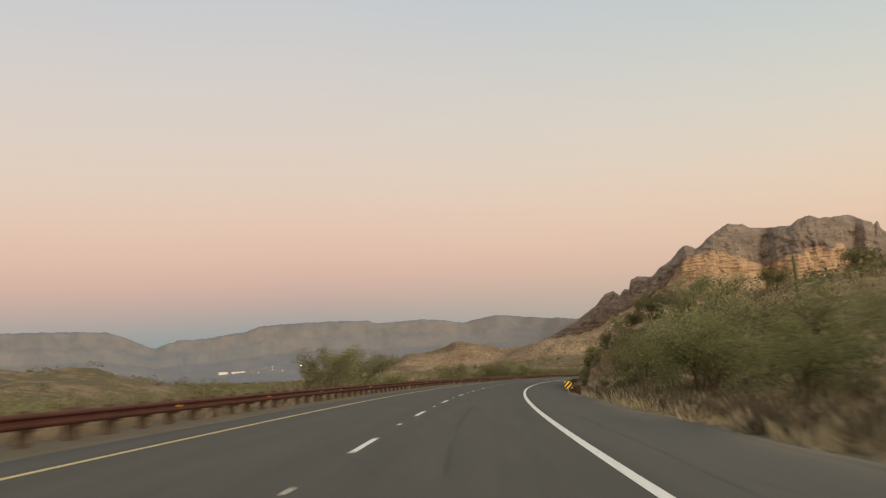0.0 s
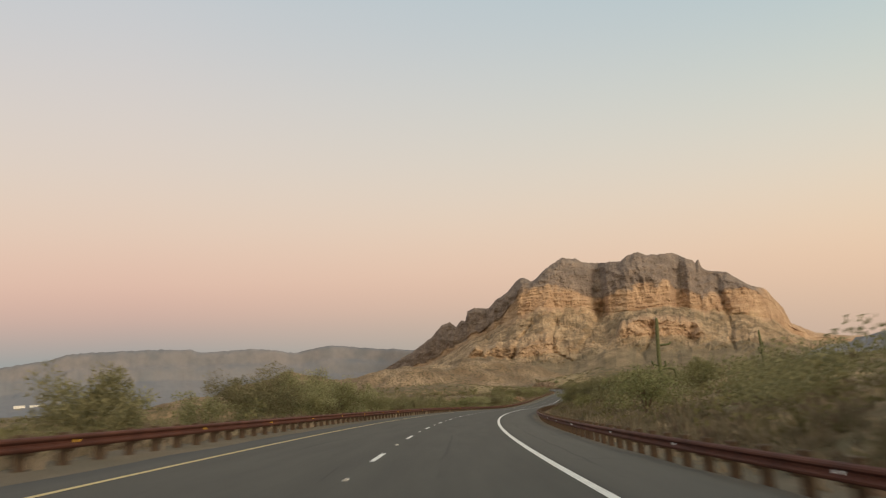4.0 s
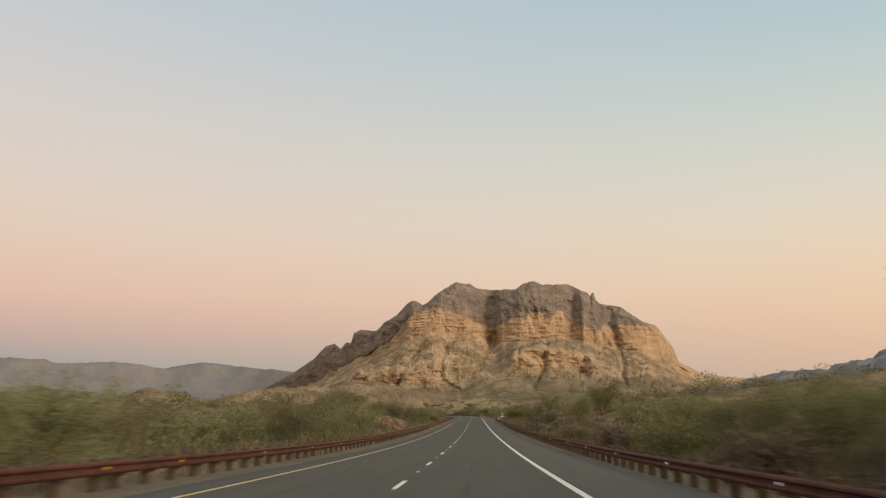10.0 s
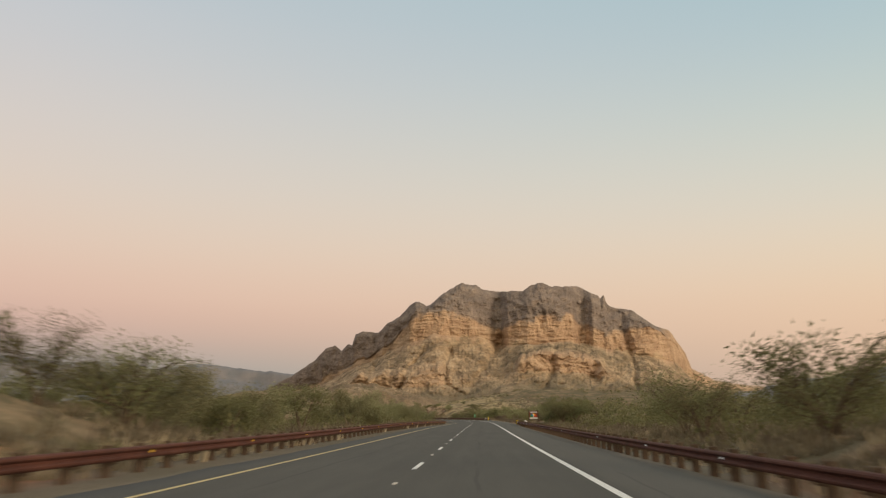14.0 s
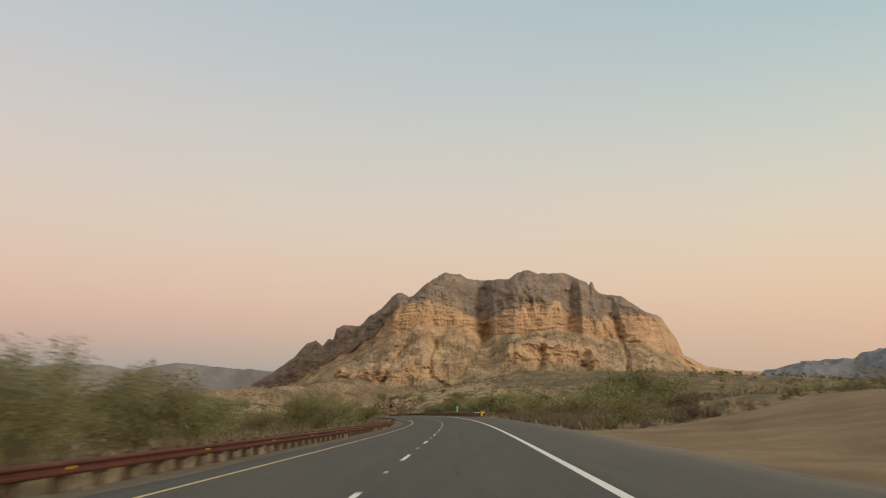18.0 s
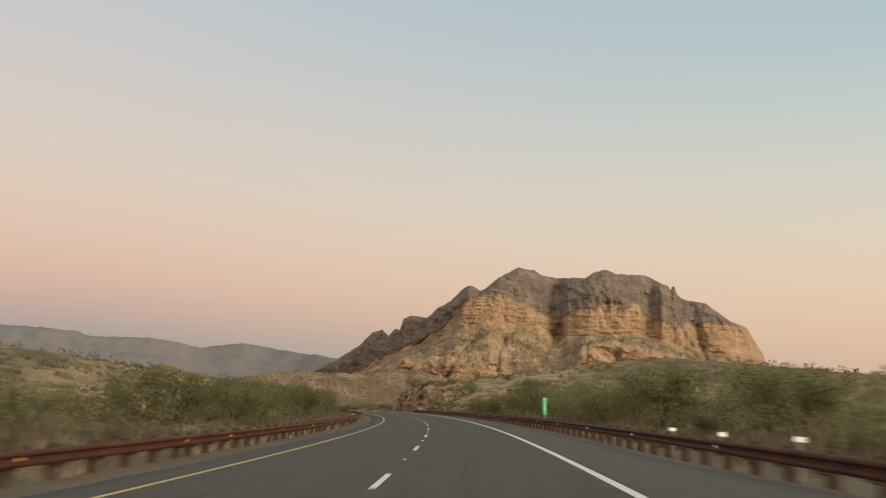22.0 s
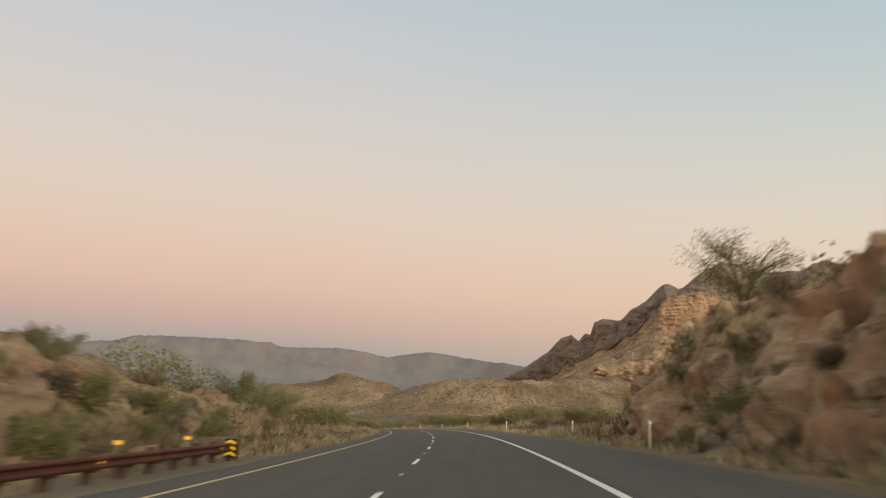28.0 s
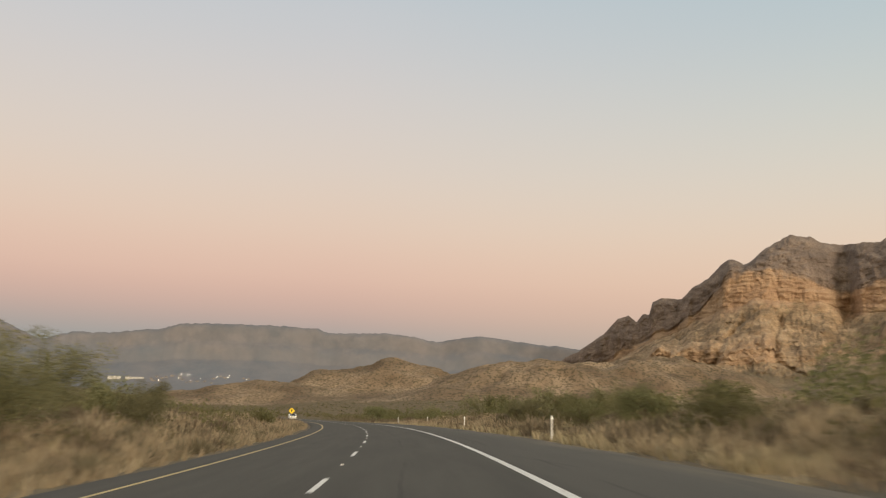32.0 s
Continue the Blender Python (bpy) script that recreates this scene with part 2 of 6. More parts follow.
def ramp(nt, fac, stops):
    n = nd(nt, "ShaderNodeValToRGB", Fac=fac)
    e = n.color_ramp.elements
    while len(e) < len(stops):
        e.new(0.5)
    for el, (p, c) in zip(e, stops):
        el.position, el.color = p, (*c, 1)
    return n.outputs["Color"]


def mix(nt, fac, a, b, blend="MIX"):
    n = nt.nodes.new("ShaderNodeMix")
    n.data_type, n.blend_type = "RGBA", blend
    for i, v in ((0, fac), (6, a), (7, b)):
        if isinstance(v, bpy.types.NodeSocket):
            nt.links.new(v, n.inputs[i])
        else:
            n.inputs[i].default_value = (*v, 1) if isinstance(v, tuple) and len(v) == 3 else v
    return n.outputs[2]


def calc(nt, op, a, b=0.0, clamp=False):
    n = nt.nodes.new("ShaderNodeMath")
    n.operation, n.use_clamp = op, clamp
    for i, v in enumerate((a, b)):
        if isinstance(v, bpy.types.NodeSocket):
            nt.links.new(v, n.inputs[i])
        else:
            n.inputs[i].default_value = v
    return n.outputs[0]


def ranged(nt, v, a, b):
    n = nt.nodes.new("ShaderNodeMapRange")
    n.interpolation_type = "SMOOTHSTEP"
    nt.links.new(v, n.inputs[0])
    n.inputs[1].default_value, n.inputs[2].default_value = a, b
    return n.outputs[0]


def bump(nt, bsdf, height, strength=0.5, dist=0.05):
    n = nd(nt, "ShaderNodeBump", Height=height, Strength=strength, Distance=dist)
    nt.links.new(n.outputs[0], bsdf.inputs["Normal"])


def plain(name, col, rough=0.7, metal=0.0, var=0.25, scale=6.0, spec=0.3):
    def build(nt, bsdf):
        v = coords(nt)
        n1, n2 = noise_of(nt, v, scale), noise_of(nt, v, scale * 7)
        lo, hi = tuple(c * (1 - var) for c in col), tuple(min(1, c * (1 + var)) for c in col)
        c = mix(nt, 0.35, ramp(nt, n1, [(0.3, lo), (0.7, hi)]), ramp(nt, n2, [(0.3, lo), (0.7, hi)]))
        nt.links.new(c, bsdf.inputs["Base Color"])
    return material(name, build, rough, metal, spec)


def emitter(name, col, strength):
    m = bpy.data.materials.new(name)
    m.use_nodes = True
    b = m.node_tree.nodes["Principled BSDF"]
    b.inputs["Base Color"].default_value = (*col, 1)
    b.inputs["Emission Color"].default_value, b.inputs["Emission Strength"].default_value = (*col, 1), strength
    return m


def _asphalt(nt, bsdf):
    uv = nt.nodes.new("ShaderNodeUVMap")
    sep = nd(nt, "ShaderNodeSeparateXYZ", Vector=uv.outputs[0])
    u, s = sep.outputs[0], sep.outputs[1]
    fine = noise_of(nt, uv.outputs[0], 28.0, 3, 0.7)
    mid = noise_of(nt, nd(nt, "ShaderNodeMapping", Vector=uv.outputs[0], Scale=(1.6, 0.12, 1)).outputs[0], 1.0, 4, 0.6)
    big = noise_of(nt, nd(nt, "ShaderNodeMapping", Vector=uv.outputs[0], Scale=(0.2, 0.03, 1)).outputs[0], 1.0, 3)
    # lanes: a smoother, darker oil strip and worn wheel paths
    lane = calc(nt, "PINGPONG", calc(nt, "ADD", u, 3.95), 1.975)
    track = calc(nt, "SINE", calc(nt, "MULTIPLY", lane, 3.4))
    shoulder = calc(nt, "ADD", ranged(nt, u, 4.1, 4.4), ranged(nt, u, -4.15, -4.5), clamp=True)
    base = ramp(nt, mid, [(0.25, (0.056, 0.053, 0.046)), (0.75, (0.092, 0.087, 0.075))])
    base = mix(nt, calc(nt, "MULTIPLY", ranged(nt, track, 0.0, 1.0), 0.22), base, (0.05, 0.047, 0.041))
    base = mix(nt, calc(nt, "MULTIPLY", shoulder, 0.45), base, (0.115, 0.108, 0.095))
    base = mix(nt, calc(nt, "MULTIPLY", ranged(nt, big, 0.55, 0.75), 0.35), base, (0.045, 0.043, 0.038))
    base = mix(nt, 0.3, base, ramp(nt, fine, [(0.3, (0.03, 0.03, 0.027)), (0.7, (0.13, 0.125, 0.11))]))
    # cracks
    vor = nd(nt, "ShaderNodeTexVoronoi", Vector=nd(nt, "ShaderNodeMapping", Vector=uv.outputs[0], Scale=(0.16, 0.07, 1)).outputs[0], Scale=1.0)
    vor.feature = "DISTANCE_TO_EDGE"
    crack = calc(nt, "MULTIPLY", ranged(nt, vor.outputs["Distance"], 0.006, 0.002), ranged(nt, noise_of(nt, uv.outputs[0], 0.12, 2), 0.5, 0.6))
    base = mix(nt, calc(nt, "MULTIPLY", crack, 0.35), base, (0.025, 0.024, 0.022))
    # tar seams that wander along the lanes
    for u0, wav in ((-2.3, 0.5), (1.6, 0.35), (4.9, 0.4)):
        wob = calc(nt, "MULTIPLY", calc(nt, "SUBTRACT", noise_of(nt, nd(nt, "ShaderNodeMapping", Vector=uv.outputs[0], Scale=(0, 0.035, 0), Location=(u0, 0, 0)).outputs[0], 1.0, 4), 0.5), wav * 4)
        off = calc(nt, "ABSOLUTE", calc(nt, "SUBTRACT", calc(nt, "SUBTRACT", u, u0), wob))
        seam = calc(nt, "MULTIPLY", ranged(nt, off, 0.07, 0.02), ranged(nt, noise_of(nt, uv.outputs[0], 0.06, 3), 0.46, 0.56))
        base = mix(nt, calc(nt, "MULTIPLY", seam, 0.4), base, (0.026, 0.025, 0.023))
    # dust blown on to the edges
    dust = calc(nt, "MULTIPLY", ranged(nt, u, 6.3, 7.7), ranged(nt, mid, 0.35, 0.6))
    base = mix(nt, calc(nt, "MULTIPLY", dust, 0.35), base, (0.30, 0.24, 0.17))
    nt.links.new(base, bsdf.inputs["Base Color"])
    bump(nt, bsdf, fine, 0.25, 0.01)


def _ground(nt, bsdf):
    v = coords(nt)
    n1, n2, n3 = noise_of(nt, v, 0.03, 6), noise_of(nt, v, 0.35, 6), noise_of(nt, v, 4.0, 5)
    geo = nt.nodes.new("ShaderNodeNewGeometry")
    slope = nd(nt, "ShaderNodeSeparateXYZ", Vector=geo.outputs["Normal"]).outputs[2]
    soil = ramp(nt, n2, [(0.28, (0.13, 0.092, 0.058)), (0.5, (0.22, 0.160, 0.100)), (0.72, (0.34, 0.26, 0.17))])
    tan = ramp(nt, n1, [(0.35, (0.155, 0.108, 0.068)), (0.6, (0.28, 0.208, 0.130))])
    c = mix(nt, 0.45, soil, tan)
    c = mix(nt, calc(nt, "MULTIPLY", ranged(nt, n3, 0.52, 0.66), 0.45), c, (0.10, 0.085, 0.05))
    rock = ramp(nt, noise_of(nt, v, 0.9, 7, 0.7), [(0.25, (0.06, 0.045, 0.034)), (0.45, (0.17, 0.115, 0.080)), (0.62, (0.27, 0.175, 0.120)), (0.8, (0.36, 0.26, 0.18))])
    c = mix(nt, ranged(nt, slope, 0.86, 0.66), c, rock)
    brush = calc(nt, "MULTIPLY", ranged(nt, noise_of(nt, v, 0.16, 5, 0.75), 0.42, 0.54), 0.85)
    open_soil = nt.nodes.new("ShaderNodeAttribute")
    open_soil.attribute_name = "bare"
    brush = calc(nt, "MULTIPLY", brush, calc(nt, "SUBTRACT", 1.0, open_soil.outputs["Fac"]))
    c = mix(nt, brush, c, ramp(nt, n3, [(0.35, (0.082, 0.074, 0.042)), (0.65, (0.135, 0.118, 0.072))]))
    gv = nt.nodes.new("ShaderNodeAttribute")
    gv.attribute_name = "gravel"
    c = mix(nt, gv.outputs["Fac"], c, ramp(nt, noise_of(nt, v, 14.0, 4, 0.8), [(0.3, (0.075, 0.066, 0.052)), (0.5, (0.15, 0.13, 0.102)), (0.7, (0.26, 0.225, 0.175))]))
    st = nt.nodes.new("ShaderNodeAttribute")
    st.attribute_name = "straw"
    c = mix(nt, calc(nt, "MULTIPLY", st.outputs["Fac"], ranged(nt, noise_of(nt, v, 0.22, 5, 0.7), 0.40, 0.55)), c, ramp(nt, n3, [(0.3, (0.27, 0.205, 0.115)), (0.7, (0.46, 0.365, 0.215))]))
    at_ = nt.nodes.new("ShaderNodeAttribute")
    at_.attribute_name = "iron"
    red = ramp(nt, noise_of(nt, v, 0.6, 6, 0.7), [(0.3, (0.15, 0.068, 0.040)), (0.55, (0.31, 0.145, 0.082)), (0.75, (0.40, 0.25, 0.16))])
    c = mix(nt, at_.outputs["Fac"], c, red)
    nt.links.new(c, bsdf.inputs["Base Color"])
    bump(nt, bsdf, mix(nt, 0.5, n2, n3), 0.7, 0.15)


def _mountain(nt, bsdf):
    tc = nt.nodes.new("ShaderNodeTexCoord")
    v = tc.outputs["Object"]

    def bed(name):
        n = nt.nodes.new("ShaderNodeAttribute")
        n.attribute_name = name
        return n.outputs["Fac"]

    patch = noise_of(nt, v, 0.014, 5, 0.6)
    streak = noise_of(nt, nd(nt, "ShaderNodeMapping", Vector=v, Scale=(0.034, 0.034, 0.014)).outputs[0], 1.0, 5, 0.65)
    ledge = noise_of(nt, nd(nt, "ShaderNodeMapping", Vector=v, Scale=(0.018, 0.018, 0.11)).outputs[0], 1.0, 6, 0.65)
    spots = noise_of(nt, v, 0.10, 5, 0.75)
    grain = noise_of(nt, v, 0.22, 4, 0.75)
    slope = ramp(nt, mix(nt, 0.5, mix(nt, 0.5, ledge, spots), patch), [(0.41, (0.190, 0.140, 0.094)), (0.49, (0.345, 0.252, 0.166)), (0.57, (0.52, 0.390, 0.262))])
    wall = ramp(nt, mix(nt, 0.5, mix(nt, 0.55, streak, ledge), patch), [(0.37, (0.30, 0.200, 0.138)), (0.48, (0.425, 0.292, 0.196)), (0.59, (0.53, 0.382, 0.262))])
    cap = ramp(nt, mix(nt, 0.5, mix(nt, 0.6, streak, spots), patch), [(0.37, (0.140, 0.115, 0.102)), (0.50, (0.215, 0.174, 0.150)), (0.62, (0.305, 0.248, 0.208))])
    scree = ramp(nt, mix(nt, 0.5, spots, patch), [(0.38, (0.125, 0.104, 0.074)), (0.50, (0.198, 0.160, 0.112)), (0.62, (0.30, 0.240, 0.165))])
    c = mix(nt, bed("scree"), slope, scree)
    c = mix(nt, bed("wall"), c, wall)
    # brush in the joints and on the ledges
    brush = calc(nt, "MULTIPLY", ranged(nt, mix(nt, 0.5, spots, grain), 0.51, 0.57), calc(nt, "SUBTRACT", 0.62, calc(nt, "MULTIPLY", bed("wall"), 0.45)))
    c = mix(nt, brush, c, (0.105, 0.098, 0.060))
    c = mix(nt, bed("caprock"), c, cap)
    c = mix(nt, 0.6, c, ramp(nt, grain, [(0.34, (0.30, 0.30, 0.30)), (0.66, (0.70, 0.70, 0.70))]), "OVERLAY")
    nt.links.new(c, bsdf.inputs["Base Color"])
    bump(nt, bsdf, mix(nt, 0.6, ledge, mix(nt, 0.5, spots, grain)), 0.9, 9.0)


# distance haze is painted in: the rock colours are shifted to blue-grey
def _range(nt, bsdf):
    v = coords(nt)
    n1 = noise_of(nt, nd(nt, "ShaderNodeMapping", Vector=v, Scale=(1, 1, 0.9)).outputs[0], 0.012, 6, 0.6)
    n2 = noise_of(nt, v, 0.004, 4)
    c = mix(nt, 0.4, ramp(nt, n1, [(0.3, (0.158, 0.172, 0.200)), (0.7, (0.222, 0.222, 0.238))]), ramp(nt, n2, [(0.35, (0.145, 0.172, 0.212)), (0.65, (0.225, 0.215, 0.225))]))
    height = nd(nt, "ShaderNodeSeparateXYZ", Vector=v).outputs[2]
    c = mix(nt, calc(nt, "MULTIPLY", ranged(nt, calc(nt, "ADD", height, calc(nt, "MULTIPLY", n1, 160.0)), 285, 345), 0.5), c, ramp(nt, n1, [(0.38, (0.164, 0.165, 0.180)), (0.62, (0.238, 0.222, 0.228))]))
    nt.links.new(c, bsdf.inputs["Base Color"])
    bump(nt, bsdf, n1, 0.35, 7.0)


def _foothill(nt, bsdf):
    v = coords(nt)
    spots, n1 = noise_of(nt, v, 0.15, 5, 0.7), noise_of(nt, v, 0.008, 5)
    c = ramp(nt, n1, [(0.35, (0.165, 0.120, 0.082)), (0.5, (0.245, 0.182, 0.124)), (0.65, (0.36, 0.275, 0.190))])
    c = mix(nt, calc(nt, "MULTIPLY", ranged(nt, spots, 0.49, 0.57), 0.75), c, (0.085, 0.076, 0.048))
    nt.links.new(c, bsdf.inputs["Base Color"])
    bump(nt, bsdf, spots, 0.7, 4.0)


def foliage(name, lo, hi, spec=0.15):
    def build(nt, bsdf):
        geo = nt.nodes.new("ShaderNodeNewGeometry")
        oi = nt.nodes.new("ShaderNodeObjectInfo")
        c = ramp(nt, geo.outputs["Random Per Island"], [(0.0, lo), (1.0, hi)])
        hs = nd(nt, "ShaderNodeHueSaturation", Color=c)
        nt.links.new(calc(nt, "ADD", 0.478, calc(nt, "MULTIPLY", oi.outputs["Random"], 0.035)), hs.inputs["Hue"])
        nt.links.new(calc(nt, "ADD", 0.80, calc(nt, "MULTIPLY", oi.outputs["Random"], 0.45)), hs.inputs["Value"])
        nt.links.new(hs.outputs[0], bsdf.inputs["Base Color"])
        thin = nd(nt, "ShaderNodeBsdfTranslucent", Color=hs.outputs[0])
        both = nd(nt, "ShaderNodeMixShader", i0=0.42, i1=bsdf.outputs[0], i2=thin.outputs[0])
        nt.links.new(both.outputs[0], nt.nodes["Material Output"].inputs[0])
    return material(name, build, 0.85, 0, spec)


def _corten(nt, bsdf):
    v = coords(nt)
    a, b = noise_of(nt, v, 1.2, 5), noise_of(nt, v, 22.0, 4)
    c = ramp(nt, mix(nt, 0.4, a, b), [(0.3, (0.040, 0.017, 0.012)), (0.5, (0.085, 0.030, 0.020)), (0.7, (0.135, 0.052, 0.032))])
    nt.links.new(c, bsdf.inputs["Base Color"])
    bump(nt, bsdf, b, 0.2, 0.004)


def _saguaro(nt, bsdf):
    v = coords(nt)
    z = nd(nt, "ShaderNodeSeparateXYZ", Vector=v).outputs[2]
    n = noise_of(nt, v, 5.0, 4)
    c = ramp(nt, n, [(0.3, (0.075, 0.085, 0.040)), (0.7, (0.15, 0.16, 0.085))])
    c = mix(nt, calc(nt, "MULTIPLY", ranged(nt, z, 0.8, 0.0), 0.7), c, (0.16, 0.12, 0.08))
    nt.links.new(c, bsdf.inputs["Base Color"])


def _paint(col, wear):
    def build(nt, bsdf):
        v = coords(nt)
        n = noise_of(nt, v, 9.0, 5, 0.7)
        c = mix(nt, calc(nt, "MULTIPLY", ranged(nt, n, 0.52, 0.68), wear), col, (0.12, 0.115, 0.10))
        nt.links.new(c, bsdf.inputs["Base Color"])
    return build


M_ASPHALT = material("asphalt", _asphalt, 0.85, 0, 0.25)
M_GROUND = material("desert_soil", _ground, 0.95, 0, 0.1)
M_MOUNTAIN = material("mountain_rock", _mountain, 0.95, 0, 0.1)
M_RANGE_HAZED = material("hazed_range_rock", _range, 0.95, 0, 0.05)
M_FOOTHILL = material("foothill_rock", _foothill, 0.95, 0, 0.1)
M_CORTEN = material("weathered_steel", _corten, 0.78, 0.0, 0.25)
M_POST = plain("post_timber", (0.085, 0.058, 0.040), 0.9)
M_WHITE = material("white_line", _paint((0.74, 0.74, 0.71), 0.5), 0.6)
M_YELLOW = material("yellow_line", _paint((0.56, 0.44, 0.20), 0.5), 0.6)
M_STUD = plain("stud_ceramic", (0.72, 0.72, 0.70), 0.4, var=0.1)
# faint emission added to reflectors and sign faces; none of these is a lamp
M_REFL_W = emitter("white_reflector_glow", (0.9, 0.9, 0.85), 0.35)
M_REFL_Y = emitter("amber_reflector_glow", (0.85, 0.50, 0.05), 0.35)
M_SIGN_Y = emitter("sign_yellow_glow", (0.86, 0.58, 0.02), 0.22)
M_BLACK = plain("sign_black", (0.02, 0.02, 0.02), 0.6)
M_GREEN = emitter("sign_green_glow", (0.02, 0.36, 0.13), 0.35)
M_BADGE = emitter("sign_pale_green_glow", (0.30, 0.55, 0.38), 0.2)
M_LETTER = emitter("sign_white_glow", (0.85, 0.87, 0.84), 0.25)
M_BROWN = plain("sign_brown", (0.17, 0.07, 0.045), 0.7)
M_GALV = plain("galvanised", (0.35, 0.35, 0.34), 0.5, 0.6)
M_DELIN = plain("delineator_white", (0.80, 0.80, 0.78), 0.55, var=0.08)
M_BARK = plain("bark", (0.115, 0.085, 0.058), 0.95, var=0.4)
M_GREENBARK = plain("green_bark", (0.13, 0.125, 0.065), 0.9, var=0.3)
M_PALO = foliage("palo_verde_leaf", (0.182, 0.180, 0.094), (0.282, 0.274, 0.150))
M_MESQ = foliage("mesquite_leaf", (0.138, 0.141, 0.066), (0.222, 0.220, 0.110))
M_CREO = foliage("creosote_leaf", (0.130, 0.126, 0.060), (0.215, 0.202, 0.100))
M_SAGE = foliage("bursage_leaf", (0.165, 0.142, 0.096), (0.245, 0.208, 0.140))
M_DRY = foliage("dry_brush", (0.150, 0.122, 0.084), (0.230, 0.186, 0.128))
M_GRASS = foliage("dry_grass", (0.285, 0.232, 0.150), (0.470, 0.390, 0.262))
M_STRAW = foliage("straw_grass", (0.345, 0.285, 0.182), (0.55, 0.462, 0.315))
M_SAGUARO = material("saguaro_skin", _saguaro, 0.8, 0, 0.2)
M_CAR = plain("car_paint", (0.75, 0.75, 0.74), 0.3, 0.0, 0.03)
M_GLASS = plain("dark_glass", (0.02, 0.022, 0.025), 0.1, 0, 0.1, spec=0.6)
M_RUBBER = plain("rubber", (0.02, 0.02, 0.02), 0.9)
M_LAMP = emitter("headlamp", (1.0, 0.85, 0.6), 4.0)
M_HOUSE = plain("white_render", (0.72, 0.71, 0.68), 0.8, var=0.1, scale=0.2)
M_ADOBE = plain("grey_stucco", (0.30, 0.275, 0.26), 0.85, var=0.25, scale=0.1)
M_TOWNLAMP = emitter("town_lamp", (1.0, 0.86, 0.62), 14.0)


def _rock(nt, bsdf):
    v = coords(nt)
    oi = nt.nodes.new("ShaderNodeObjectInfo")
    n1, n2 = noise_of(nt, v, 1.1, 6, 0.7), noise_of(nt, v, 9.0, 5)
    c = ramp(nt, mix(nt, 0.35, n1, n2), [(0.34, (0.085, 0.060, 0.045)), (0.5, (0.21, 0.145, 0.105)), (0.64, (0.33, 0.245, 0.18))])
    c = mix(nt, calc(nt, "MULTIPLY", oi.outputs["Random"], 0.45), c, (0.25, 0.150, 0.105))
    nt.links.new(c, bsdf.inputs["Base Color"])
    bump(nt, bsdf, n1, 0.8, 0.12)


M_ROCK = material("cut_rock", _rock, 0.95, 0, 0.15)


def _cutface(nt, bsdf, tone=1.0, iron=0.65):
    v = coords(nt)
    n1, n2 = noise_of(nt, v, 0.45, 6, 0.7), noise_of(nt, v, 5.0, 5, 0.7)
    bed = noise_of(nt, nd(nt, "ShaderNodeMapping", Vector=v, Scale=(0.25, 0.25, 1.6)).outputs[0], 1.0, 5, 0.65)
    c = ramp(nt, mix(nt, 0.45, n1, bed), [(0.36, (0.125, 0.090, 0.068)), (0.47, (0.28, 0.203, 0.150)), (0.57, (0.41, 0.310, 0.235)), (0.67, (0.50, 0.41, 0.32))])
    c = mix(nt, calc(nt, "MULTIPLY", ranged(nt, noise_of(nt, v, 0.22, 4), 0.48, 0.58), iron), c, (0.27, 0.140, 0.090))
    c = mix(nt, calc(nt, "MULTIPLY", ranged(nt, n2, 0.56, 0.68), 0.5), c, (0.08, 0.066, 0.045))
    c = mix(nt, 1.0, c, (tone, tone * 1.02, tone * 0.98), "MULTIPLY")
    nt.links.new(c, bsdf.inputs["Base Color"])
    bump(nt, bsdf, mix(nt, 0.5, n2, bed), 0.8, 0.12)


M_CUTFACE = material("cut_face", _cutface, 0.95, 0, 0.12)
M_CUTBROWN = material("cut_face_brown", lambda nt, b: _cutface(nt, b, 0.62, 0.2), 0.95, 0, 0.12)


# ======== mesh helpers ========
def mesh_of(name, verts, faces, mat, smooth=False):
    me = bpy.data.meshes.new(name)
    me.from_pydata([tuple(v) for v in verts], [], [tuple(f) for f in faces])
    me.materials.append(mat)
    if smooth:
        me.polygons.foreach_set("use_smooth", [True] * len(me.polygons))
    me.update()
    return me


def put(name, me, parent=None, m=None, label=""):
    ob = new(name, me)
    if parent is not None:
        ob.parent = parent
    if m is not None:
        ob.matrix_basis = m
    if label:
        ob["label"] = label
    return ob


def grid_faces(rows, cols):
    i, j = np.meshgrid(np.arange(rows - 1), np.arange(cols - 1), indexing="ij")
    a = (i * cols + j).ravel()
    return np.stack([a, a + 1, a + cols + 1, a + cols], 1)


def grid_mesh(name, P, mat, smooth=True, uv=None):
    r, c = P.shape[:2]
    V, Fc = P.reshape(-1, 3), grid_faces(r, c)
    me = bpy.data.meshes.new(name)
    me.vertices.add(len(V))
    me.vertices.foreach_set("co", V.astype(np.float32).ravel())
    me.loops.add(Fc.size)
    me.loops.foreach_set("vertex_index", Fc.ravel().astype(np.int32))
    me.polygons.add(len(Fc))
    me.polygons.foreach_set("loop_start", (np.arange(len(Fc)) * 4).astype(np.int32))
    me.polygons.foreach_set("use_smooth", np.full(len(Fc), smooth))
    me.materials.append(mat)
    if uv is not None:
        me.uv_layers.new(name="road_uv").data.foreach_set("uv", uv.reshape(-1, 2)[Fc.ravel()].astype(np.float32).ravel())
    me.update(calc_edges=True)
    me.validate()
    return me


